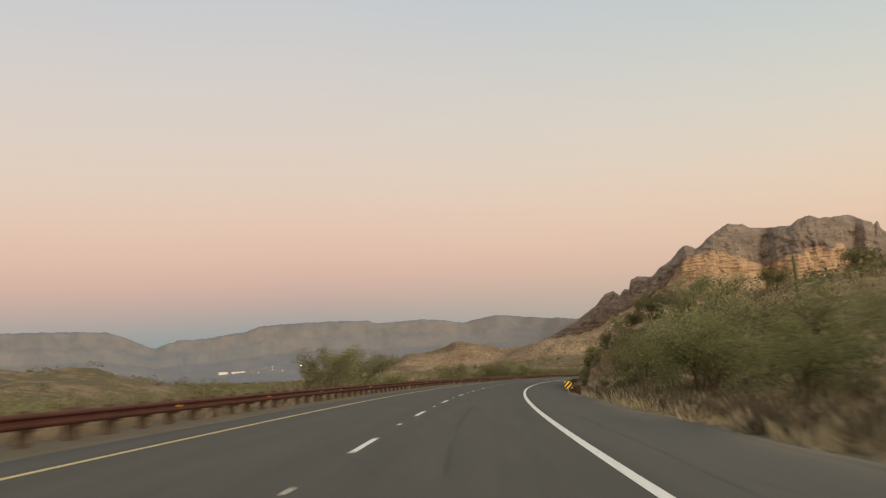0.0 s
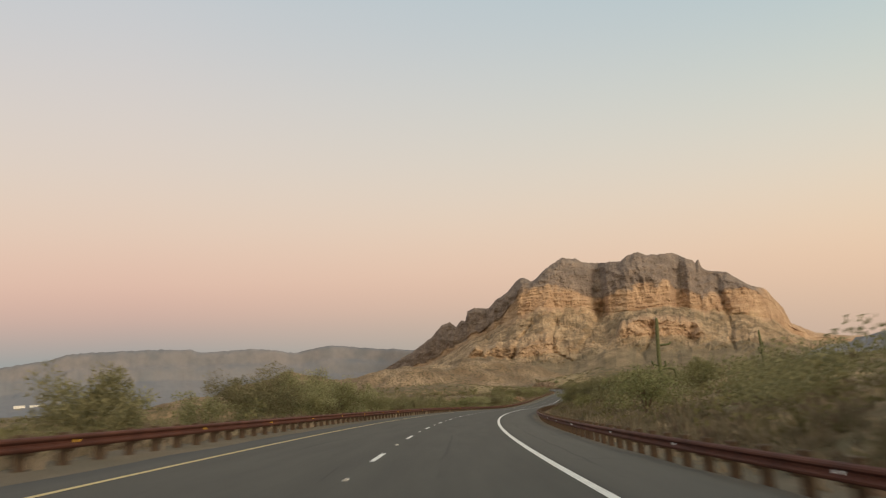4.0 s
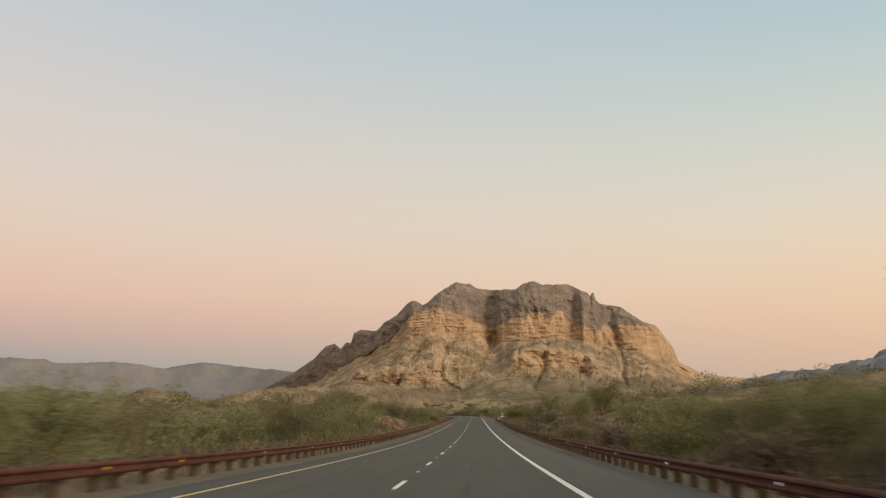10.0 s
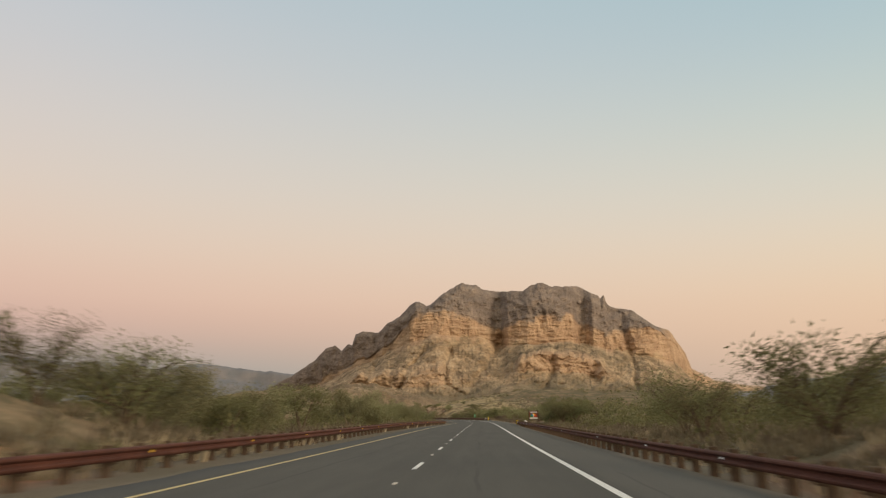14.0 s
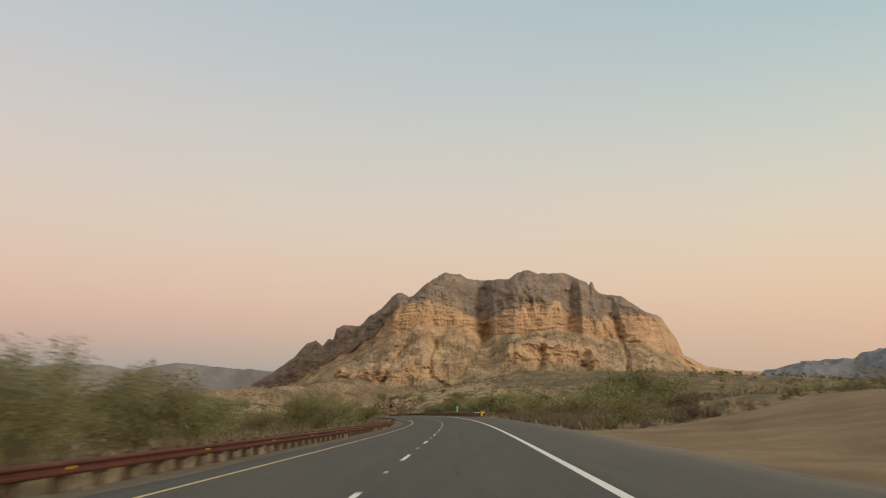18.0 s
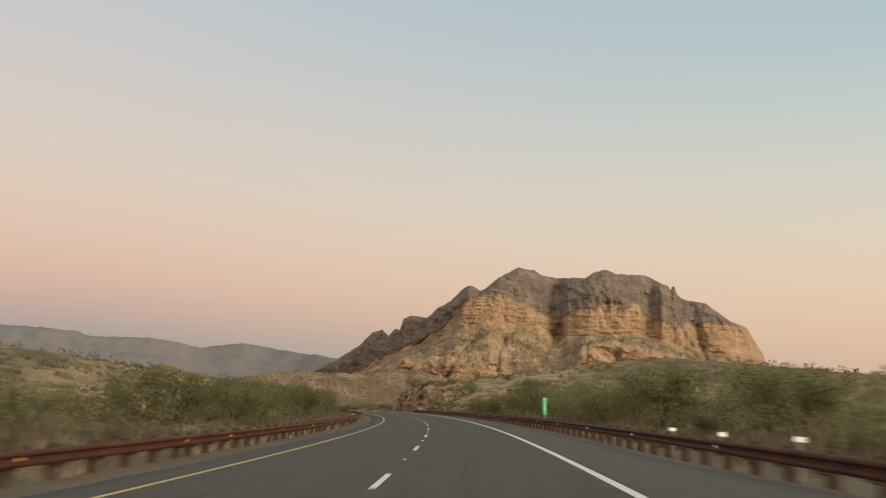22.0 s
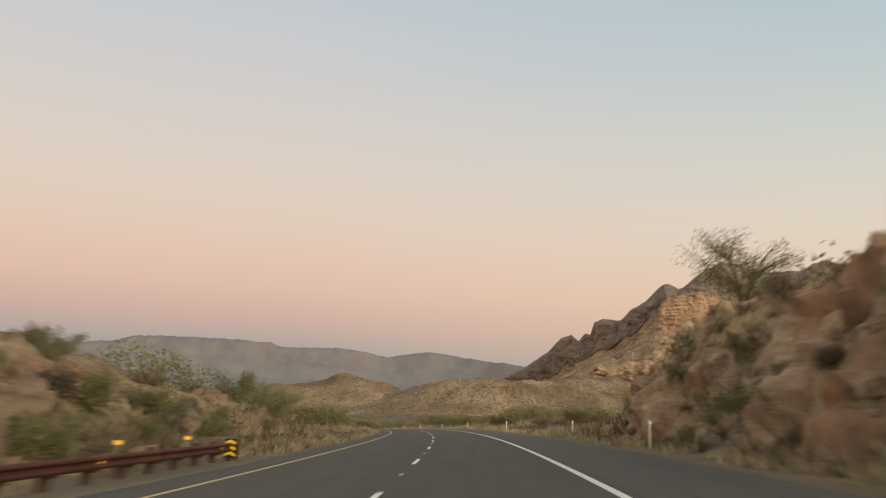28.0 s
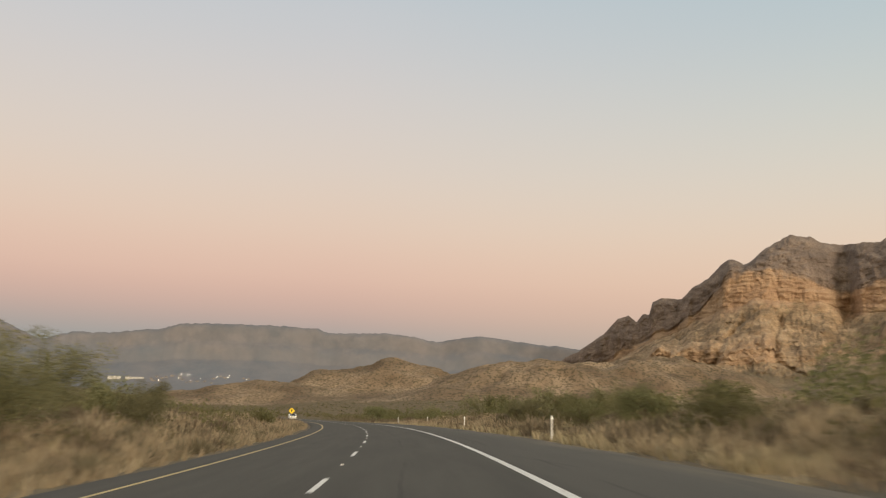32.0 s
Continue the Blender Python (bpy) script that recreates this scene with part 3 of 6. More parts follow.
def soup(name, V, Fc, mat, smooth=False):
    """A mesh from arrays of corners (n,3) and equal-sided faces (m,k)."""
    me = bpy.data.meshes.new(name)
    k = Fc.shape[1]
    me.vertices.add(len(V))
    me.vertices.foreach_set("co", np.asarray(V, np.float32).ravel())
    me.loops.add(Fc.size)
    me.loops.foreach_set("vertex_index", Fc.ravel().astype(np.int32))
    me.polygons.add(len(Fc))
    me.polygons.foreach_set("loop_start", (np.arange(len(Fc)) * k).astype(np.int32))
    me.polygons.foreach_set("use_smooth", np.full(len(Fc), smooth))
    me.materials.append(mat)
    me.update(calc_edges=True)
    return me


def box_mesh(name, sx, sy, sz, mat, bevel=0.0, centre=(0, 0, 0)):
    bm = bmesh.new()
    bmesh.ops.create_cube(bm, size=1)
    bmesh.ops.scale(bm, vec=(sx, sy, sz), verts=bm.verts)
    bmesh.ops.translate(bm, vec=centre, verts=bm.verts)
    if bevel:
        bmesh.ops.bevel(bm, geom=bm.edges[:], offset=bevel, segments=2, affect="EDGES")
    return bm_mesh(name, bm, mat)


def bm_mesh(name, bm, mat):
    me = bpy.data.meshes.new(name)
    bm.to_mesh(me)
    bm.free()
    me.materials.append(mat)
    return me


def tube(points, radii, sides=7):
    """Corners and faces of a tapered tube along points, closed at its end."""
    V, Fc = [], []
    pts = [Vector(p) for p in points]
    for i, p in enumerate(pts):
        d = (pts[min(i + 1, len(pts) - 1)] - pts[max(i - 1, 0)]).normalized()
        a = d.orthogonal().normalized() if abs(d.z) < 0.98 else Vector((1, 0, 0))
        b = d.cross(a)
        for k in range(sides):
            an = 2 * math.pi * k / sides
            V.append(p + (a * math.cos(an) + b * math.sin(an)) * radii[i])
    for i in range(len(pts) - 1):
        for k in range(sides):
            n = (k + 1) % sides
            Fc.append((i * sides + k, i * sides + n, (i + 1) * sides + n, (i + 1) * sides + k))
    return V, Fc


def joined_tubes(name, parts, mat, sides=7):
    V, Fc = [], []
    for pts, rad in parts:
        v, f = tube(pts, rad, sides)
        o = len(V)
        V += v
        Fc += [tuple(i + o for i in q) for q in f]
    return mesh_of(name, V, Fc, mat, True)


# ======== ground ========
def spread(stops):
    out = []
    for (a, b, step) in stops:
        out += list(np.arange(a, b, step))
    return np.array(out)


def build_ground():
    ys = spread([(-400, -40, 20), (-40, 1180, 2.5), (1180, 1500, 6), (1500, 2400, 18), (2400, 4800, 60)])
    half = spread([(0, 5, 2.5), (5, 26, 0.75), (26, 60, 2), (60, 160, 6), (160, 600, 25), (600, 4200, 120)])
    ws = np.concatenate([-half[:0:-1], half])
    Y, W = np.meshgrid(ys, ws, indexing="ij")
    X = np.interp(Y, RY, RX) + W
    Z = ground_z(X, Y)
    s, u, rz, b = to_road(X, Y)
    inside = (u > -5.0) & (u < 7.4)
    Z = np.where(inside, Z - 0.22, Z)
    me = grid_mesh("ground", np.stack([X, Y, Z], -1), M_GROUND)
    win = lambda v, a, b, f: sstep(a - f, a, v) * (1 - sstep(b, b + f, v))
    iron = np.maximum.reduce([0.95 * win(s, 450, 474, 4) * win(u, -20, -8.6, 2), 0.7 * win(s, 440, 476, 6) * win(u, 9.6, 19, 2), 0.3 * win(s, 900, 966, 6) * win(u, 9.5, 20, 2), 0.2 * win(s, 915, 985, 6) * win(u, -22, -9, 2)])
    iron = iron * np.clip(0.62 + 1.1 * fbm(s / 7, u / 3 + Z / 2, 4), 0.12, 0.95)
    me.attributes.new("iron", "FLOAT", "POINT").data.foreach_set("value", iron.astype(np.float32).ravel())
    straw = np.maximum.reduce([0.8 * win(s, 30, 135, 12) * win(u, 9.5, 45, 3), 0.9 * win(s, 850, 985, 15) * win(u, 13, 48, 6), 0.7 * win(s, 845, 1010, 15) * win(u, -60, -13, 4), 0.5 * win(s, 985, 1200, 20) * win(np.abs(u), 8, 40, 3), 0.5 * win(s, 215, 296, 15) * win(u, 12, 40, 3), 0.9 * win(s, 298, 328, 6) * win(u, 10.5, 26, 2)])
    me.attributes.new("straw", "FLOAT", "POINT").data.foreach_set("value", straw.astype(np.float32).ravel())
    bare = win(s, 592, 640, 8) * win(u, 7, 32, 4)
    me.attributes.new("bare", "FLOAT", "POINT").data.foreach_set("value", bare.astype(np.float32).ravel())
    gravel = np.where(u < 0, win(u, -8.4, -4.6, 1.2), win(u, 7.0, 9.0, 1.0) * (1 - win(s, 596, 632, 6))) * (0.75 + 0.25 * fbm(s / 3, u, 2))
    me.attributes.new("gravel", "FLOAT", "POINT").data.foreach_set("value", np.clip(gravel, 0, 1).astype(np.float32).ravel())
    return put("ground", me)


tagged(build_ground(), "tan desert soil with gravel, brush and bare rock banks", "ground", kind="structure")


# ======== the mountain ========
MX0, MV = np.array([97.2, 408.8]), np.array([0.3261, 0.9453])
MR = np.array([MV[1], -MV[0]])
CREST = [(-1500, 20), (-1150, 70), (-950, 130), (-763, 222), (-664, 287), (-612, 342), (-574, 353), (-543, 330), (-518, 356), (-498, 351), (-483, 400), (-450, 411), (-381, 404), (-351, 438), (-285, 478), (-238, 524), (-217, 543), (-196, 541), (-168, 519), (-150, 525), (-105, 566),
         (-46, 602), (-10, 622), (54, 610), (86, 590), (163, 579), (265, 582), (304, 606), (345, 618), (393, 597), (507, 596), (552, 570), (598, 554), (606, 538), (617, 553), (624, 550), (631, 518), (648, 502), (742, 482), (797, 442), (838, 413), (904, 387), (925, 350), (963, 295), (985, 225), (1083, 172), (1205, 150), (1500, 120), (1900, 60)]
# foot of the dark caprock and foot of the tan cliff under it, along the mountain
# left of -245 the cap foot follows the edge of the shaded flank
CAP_FOOT = [(-1500, 12), (-950, 95), (-763, 150), (-625, 204), (-507, 263), (-404, 311), (-316, 358), (-245, 440), (-213, 492), (-80, 500), (37, 458), (130, 425), (165, 400), (185, 432), (272, 455), (405, 476), (478, 474), (522, 425), (625, 388), (713, 402), (816, 412), (880, 375), (925, 330), (985, 205), (1083, 155), (1900, 50)]
CLIFF_FOOT = [(-1500, 8), (-950, 85), (-763, 138), (-625, 190), (-507, 246), (-404, 292), (-316, 332), (-235, 362), (-154, 392), (-22, 393), (96, 378), (155, 350), (331, 343), (449, 355), (551, 338), (684, 300), (800, 290), (925, 245), (985, 180), (1083, 140), (1900, 40)]
# how far the upper walls stand back from (+) or forward of (-) the front
SETBACK = [(-1500, 800), (-900, 700), (-625, 440), (-500, 315), (-400, 210), (-316, 110), (-245, 0), (-100, -25), (60, 10), (100, 30), (140, 58), (166, 54), (200, -36), (280, -70), (420, -60), (480, -25), (500, 45), (532, 48), (565, -10), (680, 15), (790, 0), (860, 50), (905, 130), (960, 400), (1083, 580), (1900, 700)]


def build_mountain():
    curve = lambda c, a: np.interp(a, [p[0] for p in c], [p[1] for p in c])
    a = np.concatenate([np.arange(-1500, -900, 10.0), np.arange(-900, 1060, 3.2), np.arange(1060, 1901, 12.0)])
    rng_wob = lambda k, grain, amp: amp * fbm(a / grain + 3.7 * k, a * 0 + k, 4)
    crest, cap, cliff = curve(CREST, a), curve(CAP_FOOT, a + rng_wob(1, 40, 12)) + rng_wob(2, 45, 15), curve(CLIFF_FOOT, a) + rng_wob(3, 60, 13)
    back = curve(SETBACK, a + rng_wob(4, 50, 10))
    cap = np.minimum(cap, crest - 14)
    cliff = np.minimum(cliff, cap - 8)
    band = sstep(205, 250, a) * (1 - sstep(560, 680, a)) + 0.7 * sstep(-540, -450, a) * (1 - sstep(-110, -50, a)) + 0.2
    band = np.clip(band + 0.5 * fbm(a / 70 + 8, a * 0 + 2, 3), 0.05, 1.2)
    low = np.minimum(np.interp(a, [-1500, -760, -500, -60, 170, 250, 400, 560, 900, 1100, 1900], [4, 80, 150, 180, 195, 232, 224, 200, 150, 110, 30]) + rng_wob(5, 70, 9), cliff - 30)
    talus = np.minimum(np.interp(a, [-1500, -760, -500, -200, 0, 170, 300, 560, 900, 1100, 1900], [2, 60, 105, 112, 118, 165, 150, 140, 100, 80, 20]) + rng_wob(6, 90, 10), low - 15)
    lift = np.minimum(62 * band, cliff - low - 14)
    wall = 3470 + back
    arete = sstep(-228, -300, a)
    deep = 1 - 0.72 * arete
    n = len(a)
    full = lambda v: np.full(n, float(v))
    spread_out = 300 * sstep(880, 1150, a) + 260 * sstep(-560, -820, a)
    # stations from the foot to the crest and down behind it: depth, height, how many steps to the next
    stations = [(2600 + spread_out, full(-25), 20), (2950 + 0.55 * spread_out, talus, 26), (3080 + 0.45 * spread_out + 0.15 * back, low, 26), (3106 + 0.45 * spread_out + 0.15 * back, low + lift, 56),
                (wall, cliff, 62), (wall + 26, cap, 46), (wall + 26 + deep * (36 + 0.18 * (crest - cap)), cap + 0.56 * (crest - cap), 44), (wall + 26 + deep * (100 + 0.45 * (crest - cap)), crest, 8), (wall + 290, crest - 26, 6), (wall + 900, full(-25), 1)]
    rows, kind = [], []
    for k in range(len(stations) - 1):
        (b0, z0, m), (b1, z1, _) = stations[k], stations[k + 1]
        for i in range(m):
            f = i / m
            rows.append((b0 + (b1 - b0) * f, z0 + (z1 - z0) * f))
            kind.append(k + f)
    B, Z = (np.array([r[j] for r in rows]).T for j in (0, 1))
    A, K = np.repeat(a[:, None], B.shape[1], 1), np.repeat(np.array(kind)[None], n, 0)
    wx, wz = A + 14 * fbm(A / 60 + 5, Z / 60, 3), Z + 10 * fbm(A / 50, Z / 50 + 8, 3)
    face = sstep(3.8, 4.1, K) * (1 - sstep(6.6, 7.0, K))
    tan_wall = sstep(3.9, 4.05, K) * (1 - sstep(4.9, 5.1, K))
    slope = sstep(0.7, 1.3, K) * (1 - sstep(3.8, 4.1, K))
    # ravines: where each runs at a given height, its width, depth and reach
    for zs, cs, wide, deep, z0, z1 in (((80, 180, 300, 343, 400, 520), (-30, 37, 125, 160, 160, 160), 26, 30, 150, 400), ((120, 180, 260, 330), (10, -85, -85, -60), 15, 40, 150, 340), ((120, 200, 330), (590, 556, 552), 17, 36, 160, 335), ((140, 250, 330), (-300, -250, -175), 15, 34, 120, 360), ((150, 230, 330), (330, 385, 395), 13, 30, 110, 345), ((180, 300, 430), (745, 725, 700), 18, 40, 120, 470), ((100, 200, 290), (-520, -440, -370), 16, 30, 90, 300)):
        c = np.interp(wz, zs, cs) + 9 * fbm(wz / 34, A * 0 + z1, 3)
        cut = np.exp(-(((wx - c) / (wide * (1 + 0.4 * fbm(wz / 40, A * 0 + z0, 2)))) ** 2)) * sstep(z0 - 30, z0 + 30, wz) * (1 - sstep(z1 - 25, z1 + 15, wz))
        B = B + deep * cut
        Z = Z - 0.10 * deep * cut * slope
    # buttresses and joints of the walls; they fade into the slope
    rib = 1 - 2 * np.abs(fbm(wx / 66 + 3, wz / 160, 2))
    B = B - face * (11 * rib + 8 * np.round(fbm(wx / 40 + 2, wz / 60 + 6, 2) * 3) / 3 + 4 * (1 - 2 * np.abs(fbm(wx / 15 + 9, wz / 40, 2))))
    cap_zone = sstep(4.95, 5.2, K) * (1 - sstep(6.7, 7.0, K))
    B = B - cap_zone * (15 * (1 - 2 * np.abs(fbm(wx / 75 + 13, wz / 80 + 2, 3))) + 10 * np.round(fbm(wx / 60 + 3, wz / 24 + 1, 2) * 4) / 4 + 7 * fbm(A / 14, Z / 12, 3))
    # ledges in the walls
    B = B + tan_wall * 7 * np.round(fbm(wx / 90 + 1, wz / 13, 2) * 4) / 4 + face * 5 * fbm(A / 16, Z / 9, 3)
    # the slope: spurs, and short risers that come and go
    B = B - slope * (18 * fbm(wx / 170 + 21, wz / 90 + 4, 1) + 15 * fbm(A / 36 + 9, Z / 16, 3))
    knob = np.maximum(fbm(A / 20 + 2, Z / 12 + 4, 3) - 0.08, 0)
    B = B - slope * 16 * knob
    ledge = np.round((fbm(wx / 80 + 31, wz / 22, 3) + 0.1) * 5) / 5
    B = B - slope * 14 * ledge
    Z = Z + slope * sstep(1.0, 1.5, K) * (9 * fbm(A / 34, B / 44 + 3, 3) + 8 * (0.3 - 1.5 * np.abs(fbm(A / 15 + 5, B / 20, 2))) + 3.5 * fbm(A / 6, B / 8, 2))
    apron = 1 - sstep(0.9, 1.4, K)
    Z = Z + apron * sstep(0, 0.25, K) * (9 * fbm(A / 90 + 3, B / 120, 3) - 8 * np.abs(fbm(A / 45 + 6, B / 300, 2)))
    # notched skyline
    top = sstep(6.2, 7.0, K) * (1 - sstep(7.2, 8.2, K))
    Z = Z + top * (2 + 3 * np.round((fbm(A / 24, A * 0 + 3, 2) + 0.2) * 4) / 4 + 2.5 * fbm(A / 11, A * 0 + 6, 2))
    far = np.clip(B / 3650, 0.7, 1.25)
    P = np.stack([MX0[0] + MR[0] * A * far + MV[0] * B, MX0[1] + MR[1] * A * far + MV[1] * B, Z * far], -1)
    # which bed of rock lies where
    wob = 0.35 * fbm(A / 42, Z / 36 + 3, 4)
    # on the left flank the dark cap colour also stands in for shade
    is_cap = sstep(4.82, 5.12, K + wob)
    left = sstep(-228, -246, A + 14 * fbm(A / 20, Z / 20, 2))
    is_cap = is_cap * (1 - sstep(845, 905, A))
    is_wall = np.maximum(sstep(3.88, 4.06, K + wob), 0.8 * band[:, None] * sstep(1.95, 2.05, K) * (1 - sstep(3.0, 3.5, K)))
    is_wall = is_wall * (1 - 0.5 * left)
    scree = np.clip(1 - sstep(0.9, 2.0, K - 1.1 * sstep(620, 860, A) + 0.9 * fbm(A / 80, Z / 60, 3)) + sstep(150, 190, A) * (1 - sstep(680, 800, A)) * sstep(3.0, 3.5, K) * (1 - sstep(3.9, 4.0, K)) * 0.35, 0, 1)
    mount = new("mountain")
    Fc = grid_faces(*P.shape[:2])
    kc = K.ravel()[Fc[:, 0]]
    for nm, lo, hi in (("talus_slope", -1, 4), ("cliff", 4, 5), ("caprock", 5, 99)):
        F = Fc[(kc >= lo) & (kc < hi)]
        used, idx = np.unique(F, return_inverse=True)
        me = soup(nm, P.reshape(-1, 3)[used], idx.reshape(F.shape), M_MOUNTAIN, True)
        for attr, val in (("caprock", is_cap), ("wall", is_wall), ("scree", scree)):
            me.attributes.new(attr, "FLOAT", "POINT").data.foreach_set("value", val.ravel()[used].astype(np.float32))
        put(nm, me, mount)
    return mount


tagged(build_mountain(), "flat-topped desert mountain of tan cliffs under dark brown caprock", "mountain")

# ======== the far range: a mesa front, seen through the whole clip ========
MESA = [(-46, 330), (-36, 362), (-30.5, 358), (-28.1, 350), (-26.8, 318), (-25.0, 258), (-23.4, 289), (-21.6, 293), (-18.4, 325), (-17.6, 349), (-15.4, 357), (-12.0, 360), (-9.4, 350), (-8.9, 333), (-5.1, 341), (-3.4, 326), (-2.1, 306), (-0.4, 326), (0.8, 337), (2.8, 320), (4.8, 300), (7.3, 277), (11, 262), (20, 240), (30, 220)]


def range_height(deg, D):
    crest = np.interp(deg + 0.16 * fbm(deg * 1.7, D * 0 + 1), [m[0] for m in MESA], [m[1] for m in MESA]) + 4 * fbm(deg * 3.5, D * 0 + 4)
    e = D - 4440 + 45 * fbm(deg / 3.2, D / 300, 2) + 12 * fbm(deg * 0.8, D / 70 + 5, 3)
    part = np.interp(e, [-1000, -600, -330, -150, -120, -75, -52, 0], [-0.06, 0.10, 0.30, 0.52, 0.68, 0.78, 0.95, 1.03])
    return np.minimum(part, 1.0) * crest + 2.5 * fbm(deg * 9, D / 20, 3)


def build_range():
    th = np.radians(np.arange(-46, 30, 0.10))
    d = np.concatenate([np.arange(3450, 4150, 35.0), np.arange(4150, 4440, 9.0)])
    T_, D = np.meshgrid(th, d, indexing="ij")
    Z = range_height(np.degrees(T_), D)
    P = np.stack([150 + D * np.sin(T_), 500 + D * np.cos(T_), Z], -1)
    chain = new("mountain_range")
    cut = [0, 212, 375, 520, len(th)]
    for i, j in zip(cut[:-1], cut[1:]):
        put("mesa", grid_mesh("mesa", P[i:j + 1], M_RANGE_HAZED), chain)
    return chain


tagged(build_range(), "long hazy grey mesa range on the horizon", "mountain range")


def build_hill(name, humps, label, mat=M_FOOTHILL, step=9.0, base=-12.0, rough=1.0):
    xs = [h[0] for h in humps]
    ys = [h[1] for h in humps]
    rad = max(max(h[3], h[4]) for h in humps) * 2.1
    gx, gy = np.arange(min(xs) - rad, max(xs) + rad, step), np.arange(min(ys) - rad, max(ys) + rad, step)
    X, Y = np.meshgrid(gx, gy, indexing="ij")
    Z = np.zeros_like(X)
    wx, wy = X + 40 * fbm(X / 120, Y / 120), Y + 40 * fbm(X / 120 + 9, Y / 120)
    for hx, hy, hz, rx, ry in humps:
        Z = np.maximum(Z, hz * np.exp(-(np.abs((wx - hx) / rx) ** 2.2 + np.abs((wy - hy) / ry) ** 2.2)))
    Z = Z * (0.92 + 0.30 * rough * fbm(X / 110, Y / 110, 5) + 0.22 * rough * (0.5 - 2 * np.abs(fbm(X / 75 + 3, Y / 75, 4)))) + 8 * rough * fbm(X / 30, Y / 30, 4) * sstep(5, 40, Z)
    Z = Z + ground_z(X, Y, False) - 6
    return tagged(put(name, grid_mesh(name, np.stack([X, Y, Z], -1), mat, smooth=False)), label, "hill")


build_hill("hill", [(-25, 3240, 110, 220, 190), (-350, 3050, 62, 260, 160), (200, 3300, 78, 280, 160), (-180, 3200, 82, 170, 150)], "low brown hill dotted with dark brush below the range", rough=0.55)
build_hill("hill", [(322, 2670, 97, 230, 150), (470, 2760, 100, 210, 170), (640, 2900, 120, 250, 200)], "low tan ridge running out from the foot of the mountain", rough=0.5)
# this ridge gets its haze from the blue-tinted range material
build_hill("hill", [(2050, 2560, 108, 360, 300), (2400, 2330, 213, 420, 320), (2850, 2050, 273, 460, 380)], "hazy grey-brown ridge beyond the mountain's shoulder", M_RANGE_HAZED, step=24.0)


# ======== road ========
def strip(u0, u1, s0, s1, dz, step=2.0, cols=2):
    ss = np.append(np.arange(s0, s1, step), s1)
    uu = np.linspace(u0, u1, cols)
    S_, U_ = np.meshgrid(ss, uu, indexing="ij")
    return on_road(S_, U_, dz), np.stack([U_, S_], -1)


def build_road():
    ss = np.arange(-80, 1420, 2.0)
    uu = np.array([-5.35, -5.2, -3.95, -2.0, 0, 2.0, 3.95, 5.8, 7.45, 7.6])
    S_, U_ = np.meshgrid(ss, uu, indexing="ij")
    edge = 0.06 * fbm(S_ / 3.0, U_ * 0 + 2, 3)
    U2 = np.where(np.abs(U_ - 1.3) > 6, U_ + edge * 3, U_)
    P = on_road(S_, U2, 0.0)
    P[:, 0, 2] -= 0.30
    P[:, -1, 2] -= 0.30
    road = put("road", grid_mesh("road", P, M_ASPHALT, uv=np.stack([U_, S_], -1)))
    tagged(road, "grey asphalt two-lane carriageway with wide right shoulder", "road", kind="structure")
    for name, u, wd, mat in (("edge_line", LANE, 0.17, M_WHITE), ("edge_line", -LANE, 0.13, M_YELLOW)):
        P, _ = strip(u - wd / 2, u + wd / 2, -80, 1400, 0.006)
        put(name, grid_mesh(name, P, mat), road, label="white edge line" if mat is M_WHITE else "yellow edge line")
    # lane dashes, 10 feet long every 40 feet, with a stud midway between them
    stud = box_mesh("road_stud", 0.10, 0.10, 0.022, M_STUD, 0.008)
    for k in range(-5, 112):
        s0 = 1.55 + 12.192 * k
        P, _ = strip(-0.06, 0.06, s0, s0 + 3.05, 0.006, 1.0)
        put("lane_dash", grid_mesh("lane_dash", P, M_WHITE), road)
        x, y, z, h, b = road_at(s0 + 7.6)
        put("road_stud", stud, road, pose(float(x), float(y), float(z) + 0.011, 0, 0, -math.degrees(h)))
    return road


build_road()


# ======== guardrails ========
def place(s, u, dz=0.0, turn=0.0, level=True):
    """Pose on the ground beside the road, facing along it."""
    x, y, z, h, b = road_at(s)
    px, py = x + u * np.cos(h), y - u * np.sin(h)
    gz = float(ground_z(px, py))
    return pose(float(px), float(py), gz + dz, 0, 0, -math.degrees(h) + turn)


W_BEAM = [(0.00, 0.155), (0.045, 0.14), (0.075, 0.11), (0.08, 0.075), (0.05, 0.045), (0.012, 0.02), (0.012, -0.02), (0.05, -0.045), (0.08, -0.075), (0.075, -0.11), (0.045, -0.14), (0.00, -0.155)]


def post_mesh():
    bm = bmesh.new()
    for sx, sy, sz, c in ((0.19, 0.23, 1.21, (0, 0, 0.165)), (0.15, 0.21, 0.36, (0.19, 0, 0.52))):
        g = bmesh.ops.create_cube(bm, size=1)
        bmesh.ops.scale(bm, vec=(sx, sy, sz), verts=g["verts"])
        bmesh.ops.translate(bm, vec=c, verts=g["verts"])
    bmesh.ops.bevel(bm, geom=bm.edges[:], offset=0.008, segments=1, affect="EDGES")
    return bm_mesh("post", bm, M_POST)


POST = post_mesh()
REFL = {1: box_mesh("reflector", 0.03, 0.06, 0.055, M_REFL_W, 0.004), -1: box_mesh("reflector", 0.03, 0.07, 0.06, M_REFL_Y, 0.004)}


def rail_z(s, u):
    """Ground under the rail, evened out along it."""
    return on_road(np.asarray(s, float), u)[..., 2] + shoulder_drop(s, u) - (0.30 if u > 0 else 0.15)


